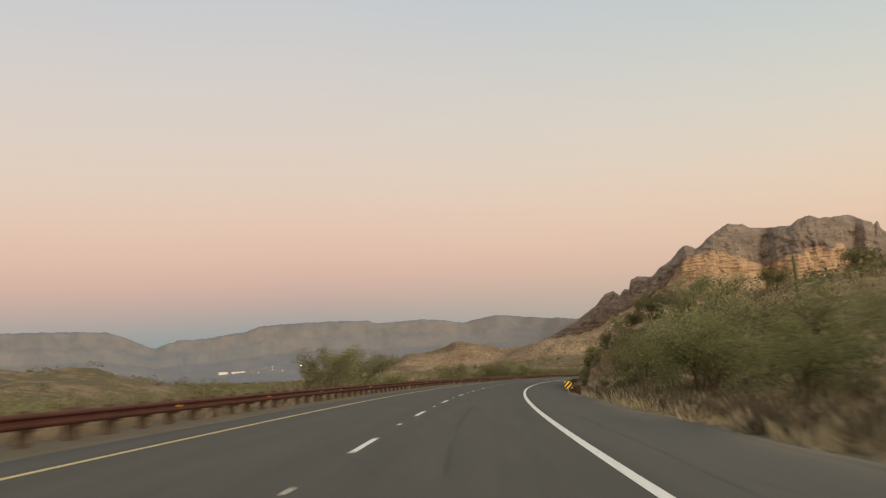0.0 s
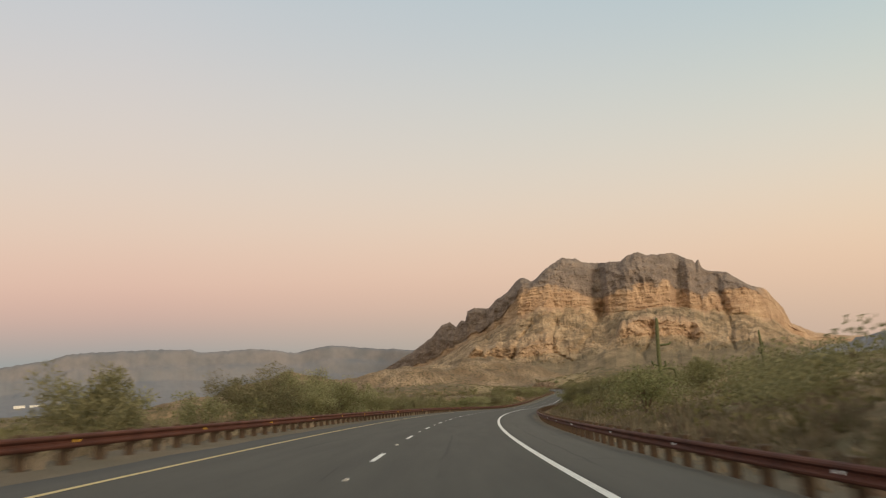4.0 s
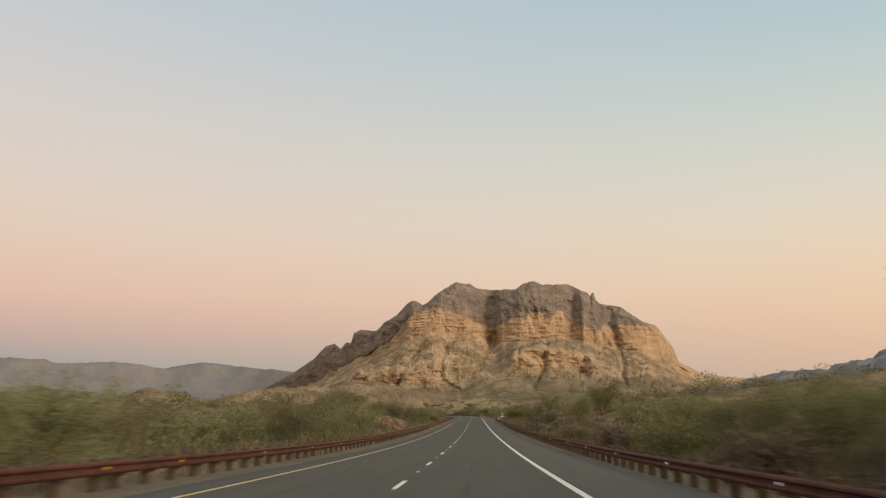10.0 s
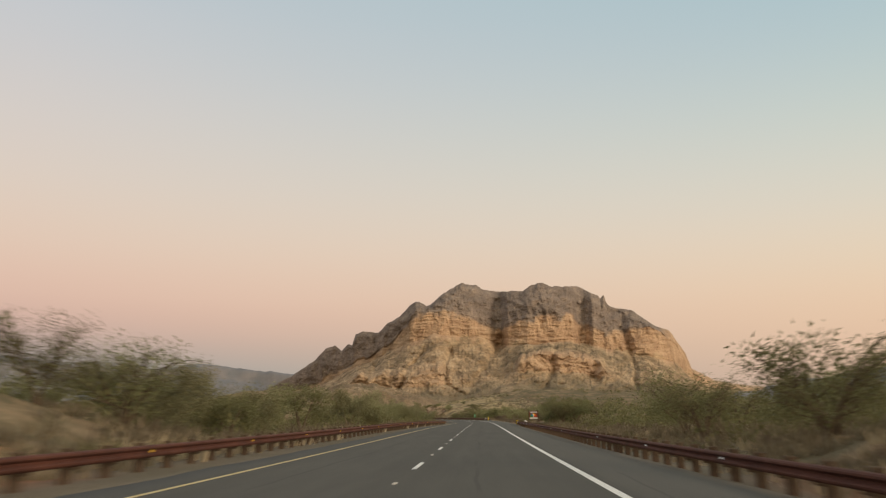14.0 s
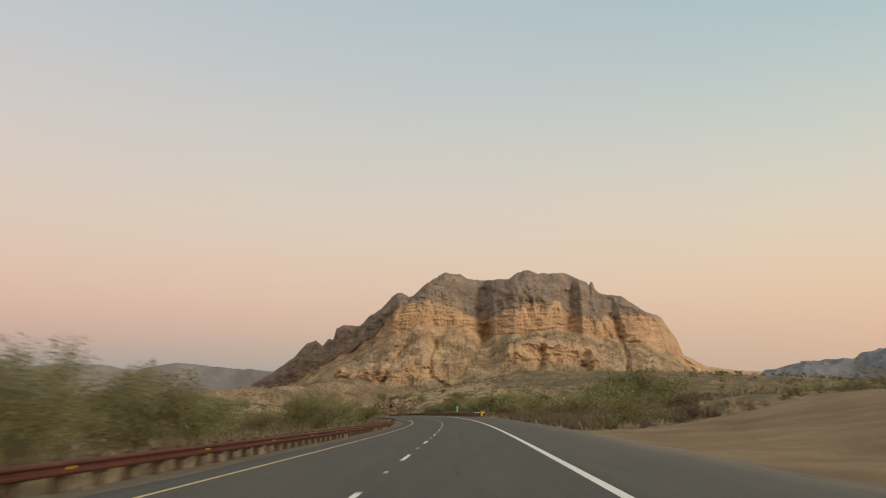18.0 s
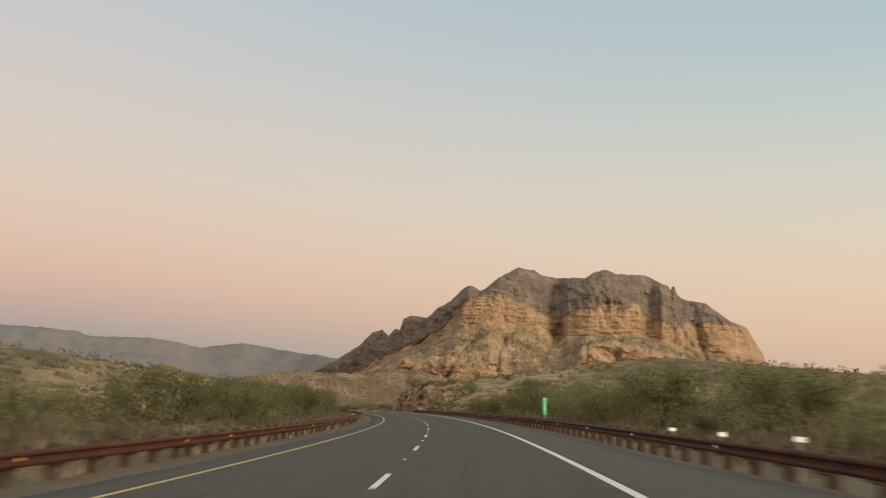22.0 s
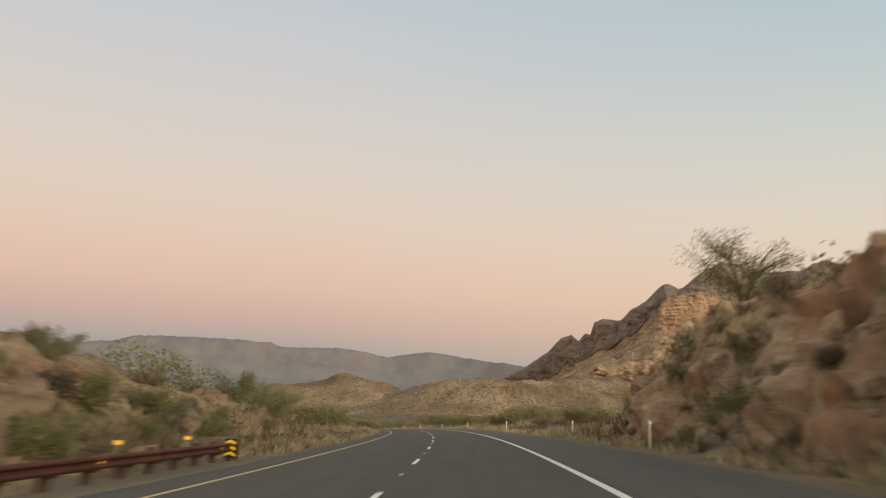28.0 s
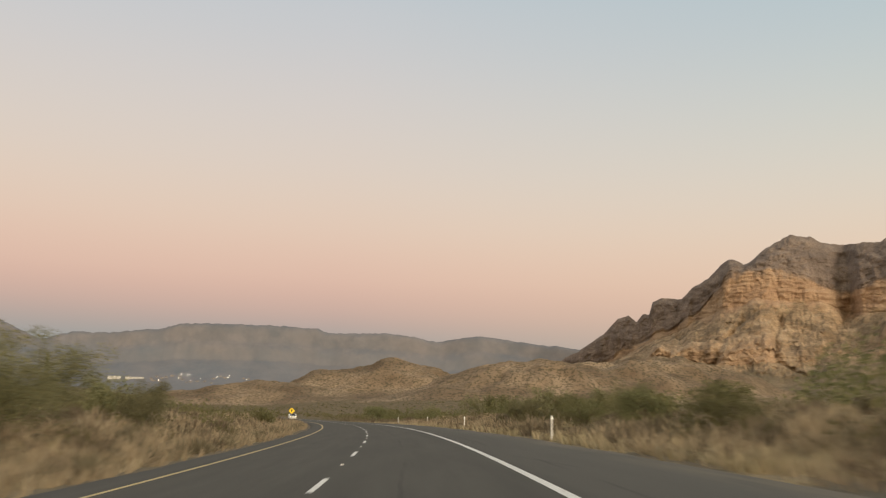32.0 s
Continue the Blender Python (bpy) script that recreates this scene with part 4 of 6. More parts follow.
def guardrail(s0, s1, side, group):
    u = 7.95 if side > 0 else -7.05
    face = u - side * 0.28
    rail = new("guardrail")
    x, y, z, h, b = road_at(s0)
    tagged(rail, "rust-brown weathered steel guardrail on square timber posts", "guardrail", group)
    ss = np.append(np.arange(s0, s1, 1.905), s1)
    P = np.zeros((len(ss), len(W_BEAM) * 2, 3))
    prof = [(a, c) for a, c in W_BEAM] + [(a - 0.012, c) for a, c in W_BEAM[::-1]]
    base = rail_z(ss, u)
    for j, (out, zz) in enumerate(prof):
        q = on_road(ss, face - side * out)
        q[:, 2] = base + 0.56 + zz
        P[:, j] = q
    beam = put("beam", grid_mesh("beam", P, M_CORTEN, smooth=False), rail)
    k = 0
    for s, gz in zip(ss[:-1], base[:-1]):
        p = on_road(s, u)
        hh = float(np.interp(s, RS, RH))
        tilt = random.uniform(-1.5, 1.5)
        put("post", POST, rail, pose(float(p[0]), float(p[1]), float(gz), tilt, 0, -math.degrees(hh) + (180 if side > 0 else 0)))
        if k % 5 == 2:
            q = on_road(s, face - side * 0.03)
            put("reflector", REFL[side], beam, pose(float(q[0]), float(q[1]), float(gz) + 0.56, 0, 0, -math.degrees(hh)))
        k += 1
    return rail


for a in np.arange(-56, 946, 100.2):
    guardrail(a, min(a + 100.2, 946.0), -1, "guardrail on the median side")
for a, b in ((62, 170), (170, 280), (280, 388), (388, 496), (496, 597), (727, 818), (818, 908)):
    guardrail(a, b, 1, "guardrail on the shoulder side")


# ======== plants ========
RNG = np.random.RandomState(11)


def leaf_cloud(name, centres, radii, per, size, mat, flat=0.75, aspect=0.4, seed=0, droop=0.0):
    """Many small leaf sprays, scattered in clumps."""
    r = np.random.RandomState(seed)
    n = len(centres) * per
    c = np.repeat(np.array(centres, float), per, 0)
    rad = np.repeat(np.array(radii, float), per)
    d = r.normal(size=(n, 3))
    d /= np.linalg.norm(d, axis=1)[:, None]
    rr = rad * r.rand(n) ** 0.45
    p = c + d * rr[:, None] * np.array([1, 1, flat])
    ax = d + r.normal(size=(n, 3)) * 0.7 + np.array([0, 0, 0.35 - droop])
    ax /= np.linalg.norm(ax, axis=1)[:, None]
    sd = np.cross(ax, r.normal(size=(n, 3)))
    sd /= np.linalg.norm(sd, axis=1)[:, None] + 1e-9
    L = size * (0.6 + 0.8 * r.rand(n))[:, None]
    W = L * aspect
    V = np.stack([p - sd * W * 0.5, p + sd * W * 0.5, p + ax * L], 1)
    return soup(name, V.reshape(-1, 3), np.arange(n * 3).reshape(-1, 3), mat)


def tree_template(seed, height, width, leaf, bark, per, size, stems=3, sparse=False):
    r = random.Random(seed)
    tree = new("tree")
    parts, tips = [], []
    for k in range(stems):
        a = 2 * math.pi * (k + r.random() * 0.6) / stems
        lean = r.uniform(0.25, 0.55)
        pts, rad = [], []
        for i in range(5):
            f = i / 4
            pts.append((math.cos(a) * lean * height * 0.6 * f**1.3 + r.uniform(-0.05, 0.05) * height * f, math.sin(a) * lean * height * 0.6 * f**1.3, f * height * 0.62 - 0.15))
            rad.append(0.028 * height * (1 - 0.75 * f) / math.sqrt(stems) * 1.6)
        parts.append((pts, rad))
        for q in range(5 if not sparse else 7):
            f = r.uniform(0.35, 1.0)
            j = min(int(f * 4), 3)
            base = Vector(pts[j]).lerp(Vector(pts[j + 1]), f * 4 - j)
            a2 = a + r.uniform(-1.5, 1.5)
            out = Vector((math.cos(a2), math.sin(a2), r.uniform(0.15, 1.0))).normalized() * height * r.uniform(0.22, 0.42)
            mid = base + out * 0.5 + Vector((0, 0, r.uniform(-0.02, 0.05) * height))
            tip = base + out
            parts.append(([base, mid, tip], [0.012 * height * 0.6, 0.008 * height * 0.6, 0.003 * height]))
            tips.append(tip)
            tips.append(mid)
            for _ in range(2 if sparse else 1):
                tw = tip + Vector((r.uniform(-1, 1), r.uniform(-1, 1), r.uniform(0, 1))) * height * 0.13
                parts.append(([mid, (mid + tw) / 2 + Vector((0, 0, 0.03 * height)), tw], [0.006 * height, 0.004 * height, 0.002 * height]))
                tips.append(tw)
    for _ in range(int(stems * 9)):
        a = r.uniform(0, 6.283)
        q = r.random() ** 0.5 * width * 0.46
        tips.append(Vector((math.cos(a) * q, math.sin(a) * q, height * r.uniform(0.16, 0.88) * (1 - 0.35 * (q / (width * 0.5)) ** 2))))
    cr = [(t.x * width / height * 1.0, t.y * width / height, t.z) for t in tips]
    put("trunk", joined_tubes("trunk", [([(p[0] * width / height, p[1] * width / height, p[2]) for p in pts], rad) for pts, rad in parts], bark, 4), tree)
    put("crown", leaf_cloud("crown", cr, [r.uniform(0.10, 0.19) * height for _ in cr], per, size, leaf, seed=seed, aspect=0.42), tree)
    return tree


def bush_template(name, seed, height, width, leaf, per, size, droop=0.0):
    r = random.Random(seed)
    bush = new(name)
    parts, tips = [], []
    for k in range(9):
        a = 2 * math.pi * k / 9 + r.uniform(-0.3, 0.3)
        q = width * 0.5 * r.uniform(0.35, 0.95)
        tip = (math.cos(a) * q, math.sin(a) * q, height * r.uniform(0.45, 0.9))
        parts.append(([(0, 0, -0.08), (tip[0] * 0.45, tip[1] * 0.45, tip[2] * 0.6), tip], [0.02, 0.012, 0.005]))
        tips += [tip, (tip[0] * 0.62, tip[1] * 0.62, tip[2] * 0.75), (tip[0] * 0.9, tip[1] * 0.9, tip[2] * 0.35)]
    tips.append((0, 0, height * 0.7))
    put("woody_base", joined_tubes("woody_base", parts, M_BARK, 4), bush)
    put("foliage", leaf_cloud("foliage", tips, [r.uniform(0.16, 0.27) * width for _ in tips], per, size, leaf, seed=seed, aspect=0.36, flat=min(1, height / width * 1.2), droop=droop), bush)
    return bush


def saguaro(height, arms, seed=0):
    """Ribbed column with upturned arms: (height on the stem, azimuth, reach, rise)."""
    r = random.Random(seed)
    thing = new("saguaro_cactus")

    def ribbed(pts, rad, ribs=12):
        V, Fc = [], []
        P = [Vector(p) for p in pts]
        sides = ribs * 2
        for i, p in enumerate(P):
            d = (P[min(i + 1, len(P) - 1)] - P[max(i - 1, 0)]).normalized()
            a = d.orthogonal().normalized() if abs(d.z) < 0.9 else Vector((1, 0, 0))
            a = (a - d * a.dot(d)).normalized()
            b = d.cross(a)
            for k in range(sides):
                an = 2 * math.pi * k / sides
                q = rad[i] * (1.0 if k % 2 else 0.86)
                V.append(p + (a * math.cos(an) + b * math.sin(an)) * q)
        for i in range(len(P) - 1):
            for k in range(sides):
                n = (k + 1) % sides
                Fc.append((i * sides + k, i * sides + n, (i + 1) * sides + n, (i + 1) * sides + k))
        return V, Fc

    R = 0.085 + height * 0.012
    hs = [-0.3, height * 0.2, height * 0.5, height * 0.8, height * 0.93, height * 0.975, height * 0.995, height]
    V, Fc = ribbed([(0.02 * h * math.sin(h), 0, h) for h in hs], [R * 0.9, R, R * 1.08, R, R * 0.92, R * 0.7, R * 0.4, R * 0.05])
    put("stem", mesh_of("stem", V, Fc, M_SAGUARO, True), thing)
    for hz, az, reach, rise in arms:
        c, s_ = math.cos(az), math.sin(az)
        q = R * 0.62
        pts = [(c * R * 0.5, s_ * R * 0.5, hz), (c * reach * 0.6, s_ * reach * 0.6, hz - 0.02 * rise), (c * reach * 0.92, s_ * reach * 0.92, hz + 0.12 * rise), (c * reach, s_ * reach, hz + 0.45 * rise), (c * reach, s_ * reach, hz + 0.9 * rise), (c * reach, s_ * reach, hz + 0.98 * rise), (c * reach, s_ * reach, hz + rise)]
        V, Fc = ribbed(pts, [q * 0.8, q, q, q, q * 0.9, q * 0.6, q * 0.05], 9)
        put("arm", mesh_of("arm", V, Fc, M_SAGUARO, True), thing)
    return thing


def at(s, u, dz=0.0):
    x, y, z, h, b = road_at(s)
    px, py = float(x + u * np.cos(h)), float(y - u * np.sin(h))
    return px, py, float(ground_z(px, py)) + dz


class Kit:
    """A template and its copies: the first one placed is the template itself."""

    def __init__(self, ob, label, category, group):
        self.ob, self.used = ob, False
        tagged(ob, label, category, group)

    def add(self, x, y, z, size, turn):
        m = pose(x, y, z, 0, 0, turn) @ Matrix.Scale(size, 4)
        if not self.used:
            self.ob.matrix_basis = m
            self.used = True
            return self.ob
        o = copy_thing(self.ob, Matrix())
        o.matrix_basis = m
        return o


# trees near the road have fine leaves, those farther off coarser ones
def tree_kits(first, widths, height, leaf, bark, label, stems=3, sparse=False, lush=1.0):
    kits = []
    for i, w in enumerate(widths):
        fine = Kit(tree_template(first + i, height, w, leaf, bark, int(140 * lush), 0.12, stems, sparse), label, "tree", "roadside trees")
        fine.coarse = Kit(tree_template(first + i, height, w, leaf, bark, int(42 * lush), 0.22, stems, sparse), label, "tree", "roadside trees")
        kits.append(fine)
    return kits


PALO = tree_kits(20, (5.0, 4.2, 5.8), 4.4, M_PALO, M_GREENBARK, "olive-green palo verde tree with a fine loose crown")
MESQ = tree_kits(40, (5.2, 4.4), 4.2, M_MESQ, M_BARK, "dark green mesquite tree with a dense rounded crown")
BARE = tree_kits(60, (4.6, 4.6), 4.4, M_MESQ, M_BARK, "half-bare mesquite tree with thin twiggy limbs", 4, True, 0.24)
CREO = [Kit(bush_template("bush", 80 + i, 1.5, 2.0, M_CREO, 60, 0.16), "green creosote bush on gravel", "bush", "desert bushes") for i in range(2)]
SAGE = [Kit(bush_template("bush", 90 + i, 0.8, 1.3, M_SAGE, 50, 0.125), "grey-tan bursage bush on gravel", "bush", "desert bushes") for i in range(2)]
DRYB = [Kit(bush_template("bush", 95 + i, 1.1, 1.5, M_DRY, 48, 0.165), "dry brown brush with thin stems", "bush", "desert bushes") for i in range(2)]

# how thickly trees stand: from s, to s, side, nearest and farthest from the lane line, how many, mean size, kinds
STANDS = [
    (12, 62, 1, 11.5, 20, 15, 0.90, MESQ + PALO), (62, 140, 1, 18, 34, 7, 0.80, MESQ + BARE), (48, 125, -1, 13, 34, 8, 0.80, PALO),
    (175, 240, -1, 10.5, 26, 12, 1.06, PALO + MESQ), (150, 300, 1, 13, 34, 23, 0.80, MESQ + PALO), (240, 330, -1, 13, 34, 13, 0.85, PALO),
    (300, 350, 1, 25, 34, 5, 0.8, MESQ + PALO), (325, 430, -1, 11.5, 32, 21, 0.88, PALO + MESQ), (340, 440, 1, 14.5, 32, 16, 0.88, MESQ + PALO + BARE),
    (450, 565, -1, 11.5, 34, 19, 0.92, PALO + BARE + MESQ), (472, 575, 1, 13.5, 34, 17, 1.02, PALO + BARE), (590, 645, -1, 13.5, 30, 11, 0.80, PALO),
    (672, 720, -1, 15, 34, 8, 0.95, PALO), (655, 735, 1, 20, 36, 5, 0.62, MESQ + PALO), (756, 845, 1, 13.5, 34, 16, 1.0, MESQ + PALO + BARE),
    (720, 830, -1, 11.5, 34, 19, 0.90, PALO + MESQ), (840, 900, 1, 14, 34, 9, 0.80, PALO + MESQ), (850, 960, -1, 14, 32, 9, 0.62, PALO), (905, 965, 1, 16, 34, 3, 0.64, BARE + MESQ),
    (985, 1160, 1, 15.5, 36, 12, 0.64, MESQ + PALO), (1000, 1150, -1, 14, 34, 8, 0.55, PALO + MESQ), (1120, 1300, 1, 11, 34, 7, 0.95, MESQ + PALO)]


def plant_trees():
    for s0, s1, side, u0, u1, n, size, kits in STANDS:
        for i in range(n):
            s = s0 + (s1 - s0) * (i + RNG.rand()) / n
            u = side * (u0 + (u1 - u0) * RNG.rand() ** 1.4)
            if 443 < s < 488 and -16 < u < 0 or 590 < s < 655 and 0 < u < 30:
                continue
            x, y, z = at(s, u)
            kit = kits[RNG.randint(len(kits))]
            (kit if abs(u) < 14.5 else kit.coarse).add(x, y, z - 0.05, size * RNG.uniform(0.72, 1.25), RNG.uniform(0, 360))


plant_trees()

# single trees and large bushes that stand out
for s, u, size, kit, turn in ((432, -16.5, 1.0, PALO[0], 20), (450, -18, 1.1, BARE[0], 20), (491, -12.8, 0.9, PALO[2], 60), (497, -13.4, 0.95, PALO[1], 160), (499, -14.6, 1.05, BARE[0], 10), (503, -12.8, 0.9, BARE[1], 100), (510, -13.5, 0.85, PALO[0], 190), (485, -14, 0.85, BARE[1], 290), (62, -10.8, 0.95, PALO[0], 30), (68, -11.8, 1.05, PALO[1], 120), (74, -11, 1.0, PALO[2], 210), (80, -12.4, 1.05, PALO[0], 300), (437, -17.5, 0.85, MESQ[0], 260), (294, 14, 1.1, PALO[0], 25), (298, 15.8, 1.05, MESQ[0], 125), (288, 15.6, 0.95, PALO[2], 225), (391, -12.5, 1.1, PALO[0], 75), (396, -14, 1.0, PALO[1], 165), (413, -12.5, 1.0, PALO[2], 255), (418, -14, 1.0, PALO[0], 345), (1078, -13, 0.95, PALO[1], 10), (1083, -14, 1.05, PALO[2], 80), (1096, -12.5, 0.62, PALO[0], 40), (1100, -13.5, 0.68, PALO[1], 140), (1076, 12.6, 0.5, MESQ[0], 20), (1086, 13, 0.55, MESQ[1], 100), (1091, 14.2, 0.6, PALO[1], 200), (1097, 12.8, 0.55, MESQ[0], 290), (1104, 13.6, 0.6, MESQ[1], 30), (1112, 12.6, 0.6, PALO[0], 130), (1120, 13.4, 0.6, MESQ[0], 220), (581, 13.8, 1.25, MESQ[0], 20), (586, 16.2, 1.2, MESQ[1], 90), (578, 15.5, 1.1, MESQ[0], 190), (575, 13.2, 0.95, MESQ[1], 10), (586, -13, 1.1, PALO[0], 33), (614, -13, 1.1, PALO[1], 5), (620, -14.5, 1.2, PALO[2], 95), (626, -13, 1.0, PALO[0], 185), (632, -12.6, 0.9, MESQ[0], 275), (638, -15, 0.9, PALO[1], 45), (197, -12.5, 1.15, PALO[1], 20), (203, -14.5, 1.3, PALO[0], 80), (209, -12.2, 1.1, MESQ[0], 130), (214, -15.5, 1.3, PALO[2], 200), (220, -13, 1.15, PALO[0], 310), (191, -13.5, 1.2, PALO[2], 15), (206, -18, 1.35, MESQ[1], 40),
                              (430, 14.7, 0.95, PALO[1], 60), (437, 19, 0.8, BARE[0], 10), (684, -13, 1.15, PALO[2], 70), (689, -15.5, 1.25, PALO[0], 140), (694, -14, 1.05, MESQ[0], 250), (681, -16, 1.1, PALO[1], 33),
                              (690, 20.5, 1.25, MESQ[0], 45), (685, 22.5, 1.3, MESQ[1], 120), (694, 24, 1.3, MESQ[0], 210), (681, 20, 0.95, MESQ[1], 300), (818, -12.5, 1.05, PALO[0], 0), (823, -14.5, 1.2, PALO[2], 100), (829, -13, 1.1, MESQ[0], 190), (834, -15.5, 1.15, PALO[1], 280),
                              (783, 13.5, 1.05, PALO[0], 10), (788, 15.5, 1.1, MESQ[0], 110), (794, 14, 0.95, PALO[2], 200), (779, 15, 0.9, MESQ[1], 20), (811, 13.6, 1.0, BARE[1], 50), (806.5, 14.8, 0.95, PALO[1], 160), (957, 15.4, 1.0, BARE[0], 30), (944, 10.6, 0.5, MESQ[0], 60), (69, 12.1, 0.55, MESQ[1], 15), (92, 18.5, 0.9, MESQ[0], 200), (86, 21, 1.0, PALO[1], 110), (508, 14.2, 1.05, BARE[0], 50), (489, 14.9, 1.0, BARE[1], 140), (255, 18, 1.0, PALO[0], 80), (592, 14.3, 0.9, MESQ[0], 70), (596.5, 16.5, 0.85, MESQ[1], 150), (588, 13.2, 0.72, MESQ[1], 250), (583, 12.6, 0.62, MESQ[0], 300), (578, 12.3, 0.66, MESQ[1], 100), (722, -13.5, 0.62, BARE[0], 20), (729, -13.2, 0.6, BARE[1], 120), (726, -15.2, 0.62, BARE[0], 220), (846, 13.2, 0.72, PALO[1], 40), (851, 12.6, 0.62, PALO[0], 130), (855, 14.2, 0.75, PALO[2], 220), (860, 13, 0.66, MESQ[0], 310), (866, 14, 0.7, PALO[1], 80), (85.5, 14.6, 0.5, MESQ[0], 10), (89, 17, 0.7, MESQ[1], 100), (127, 11.6, 0.7, MESQ[1], 200), (104, 15, 0.5, PALO[0], 20), (124, 11.5, 0.4, MESQ[0], 300), (262, 14.5, 1.0, MESQ[0], 20), (257, 16.5, 1.0, PALO[2], 140), (268, 13.8, 0.85, PALO[0], 240), (982, -12.5, 0.78, PALO[0], 10), (988, -14, 0.82, PALO[2], 100), (978, -14.5, 0.72, PALO[1], 190), (331.6, 14.4, 1.3, MESQ[0], 60), (333.5, 15.8, 1.2, MESQ[1], 170), (339.5, 14.3, 1.35, BARE[0], 270), (344, 13.4, 0.66, MESQ[0], 150), (350, 12.8, 0.74, MESQ[1], 0), (354, 14, 0.8, MESQ[0], 80), (359, 13, 0.76, MESQ[1], 130), (364, 15.5, 0.88, MESQ[0], 220), (347, 15.5, 0.84, PALO[0], 320), (370, 14, 0.8, MESQ[1], 50), (334, 21.5, 0.8, MESQ[0], 20), (330, 23.5, 0.75, PALO[1], 120), (337, 24, 0.78, MESQ[1], 220), (326, 25.5, 0.7, MESQ[0], 310), (320, 27, 0.75, PALO[0], 80), (950, 17.5, 0.40, MESQ[0], 90), (945, 16.5, 0.42, MESQ[1], 140), (961, 17.5, 0.4, MESQ[0], 220), (938, 18, 0.4, PALO[0], 10),
                              (943, 11.8, 0.30, MESQ[1], 200), (949, 12.5, 0.34, MESQ[0], 20), (955, 11.6, 0.32, MESQ[1], 75), (933, 12.5, 0.3, PALO[1], 75), (946, -13.5, 0.32, PALO[0], 20), (950, -15.5, 0.36, PALO[2], 110), (941, -13, 0.3, PALO[1], 200), (936, -15, 0.32, PALO[0], 290), (956, -12.5, 0.4, PALO[2], 70), (960, -11.5, 0.45, PALO[1], 150)):
    x, y, z = at(s, u)
    kit.add(x, y, z - 0.05, size, turn)


def plant_bushes():
    n = 80
    for i in range(n):
        s = -5 + 1190 * (i + RNG.rand()) / n
        side = 1 if RNG.rand() < 0.55 else -1
        u = side * ((11.2 if side > 0 else 8.6) + 17 * RNG.rand() ** 1.6)
        if 575 < s < 636 and 8 < u < 32 or 446 < s < 488 and -18 < u < 0:
            continue
        x, y, z = at(s, u)
        kits = (CREO, SAGE, DRYB)[RNG.choice(3, p=(0.36, 0.34, 0.30))]
        kits[RNG.randint(len(kits))].add(x, y, z - 0.03, RNG.uniform(0.7, 1.35), RNG.uniform(0, 360))


plant_bushes()


def bush_rows():
    """Thick brush beside the gap in the guardrail and on the rock cuts."""
    for s0, s1, u0, u1, n, size in ((637, 727, 9.8, 20, 58, 1.0), (906, 970, 10.5, 17, 22, 0.7), (912, 990, -17, -9, 30, 0.75), (52, 148, 9.8, 20, 58, 0.85), (225, 300, 10.2, 15, 22, 1.0), (333, 405, 10.4, 13, 30, 1.1), (990, 1060, 10.5, 20, 20, 1.0), (985, 1050, -18, -9, 20, 1.0)):
        for i in range(n):
            s, u = s0 + (s1 - s0) * (i + RNG.rand()) / n, RNG.uniform(u0, u1)
            kits = (CREO, SAGE, DRYB)[RNG.choice(3, p=(0.12, 0.44, 0.44) if s0 == 637 else (0.42, 0.22, 0.36))]
            x, y, z = at(s, u)
            kits[RNG.randint(len(kits))].add(x, y, z - 0.03, size * RNG.uniform(0.7, 1.4), RNG.uniform(0, 360))


bush_rows()


def scatter(n, s0, s1, u0, u1, power, side, seed, thin=-0.3):
    r = np.random.RandomState(seed)
    s = r.uniform(s0, s1, n)
    u = side * (u0 + (u1 - u0) * r.rand(n) ** power)
    x, y, z, h, b = road_at(s)
    px, py = x + u * np.cos(h), y - u * np.sin(h)
    ok = ~((s > 590) & (s < 634 + 0.3 * (u - 9)) & (u > 7.5) & (u < 30)) & ~((s > 450) & (s < 486) & (u < -10.0) & (u > -20) & (r.rand(n) < 0.8)) & (fbm(px / 14, py / 14, 2) > thin)
    return px[ok], py[ok], s[ok], u[ok]


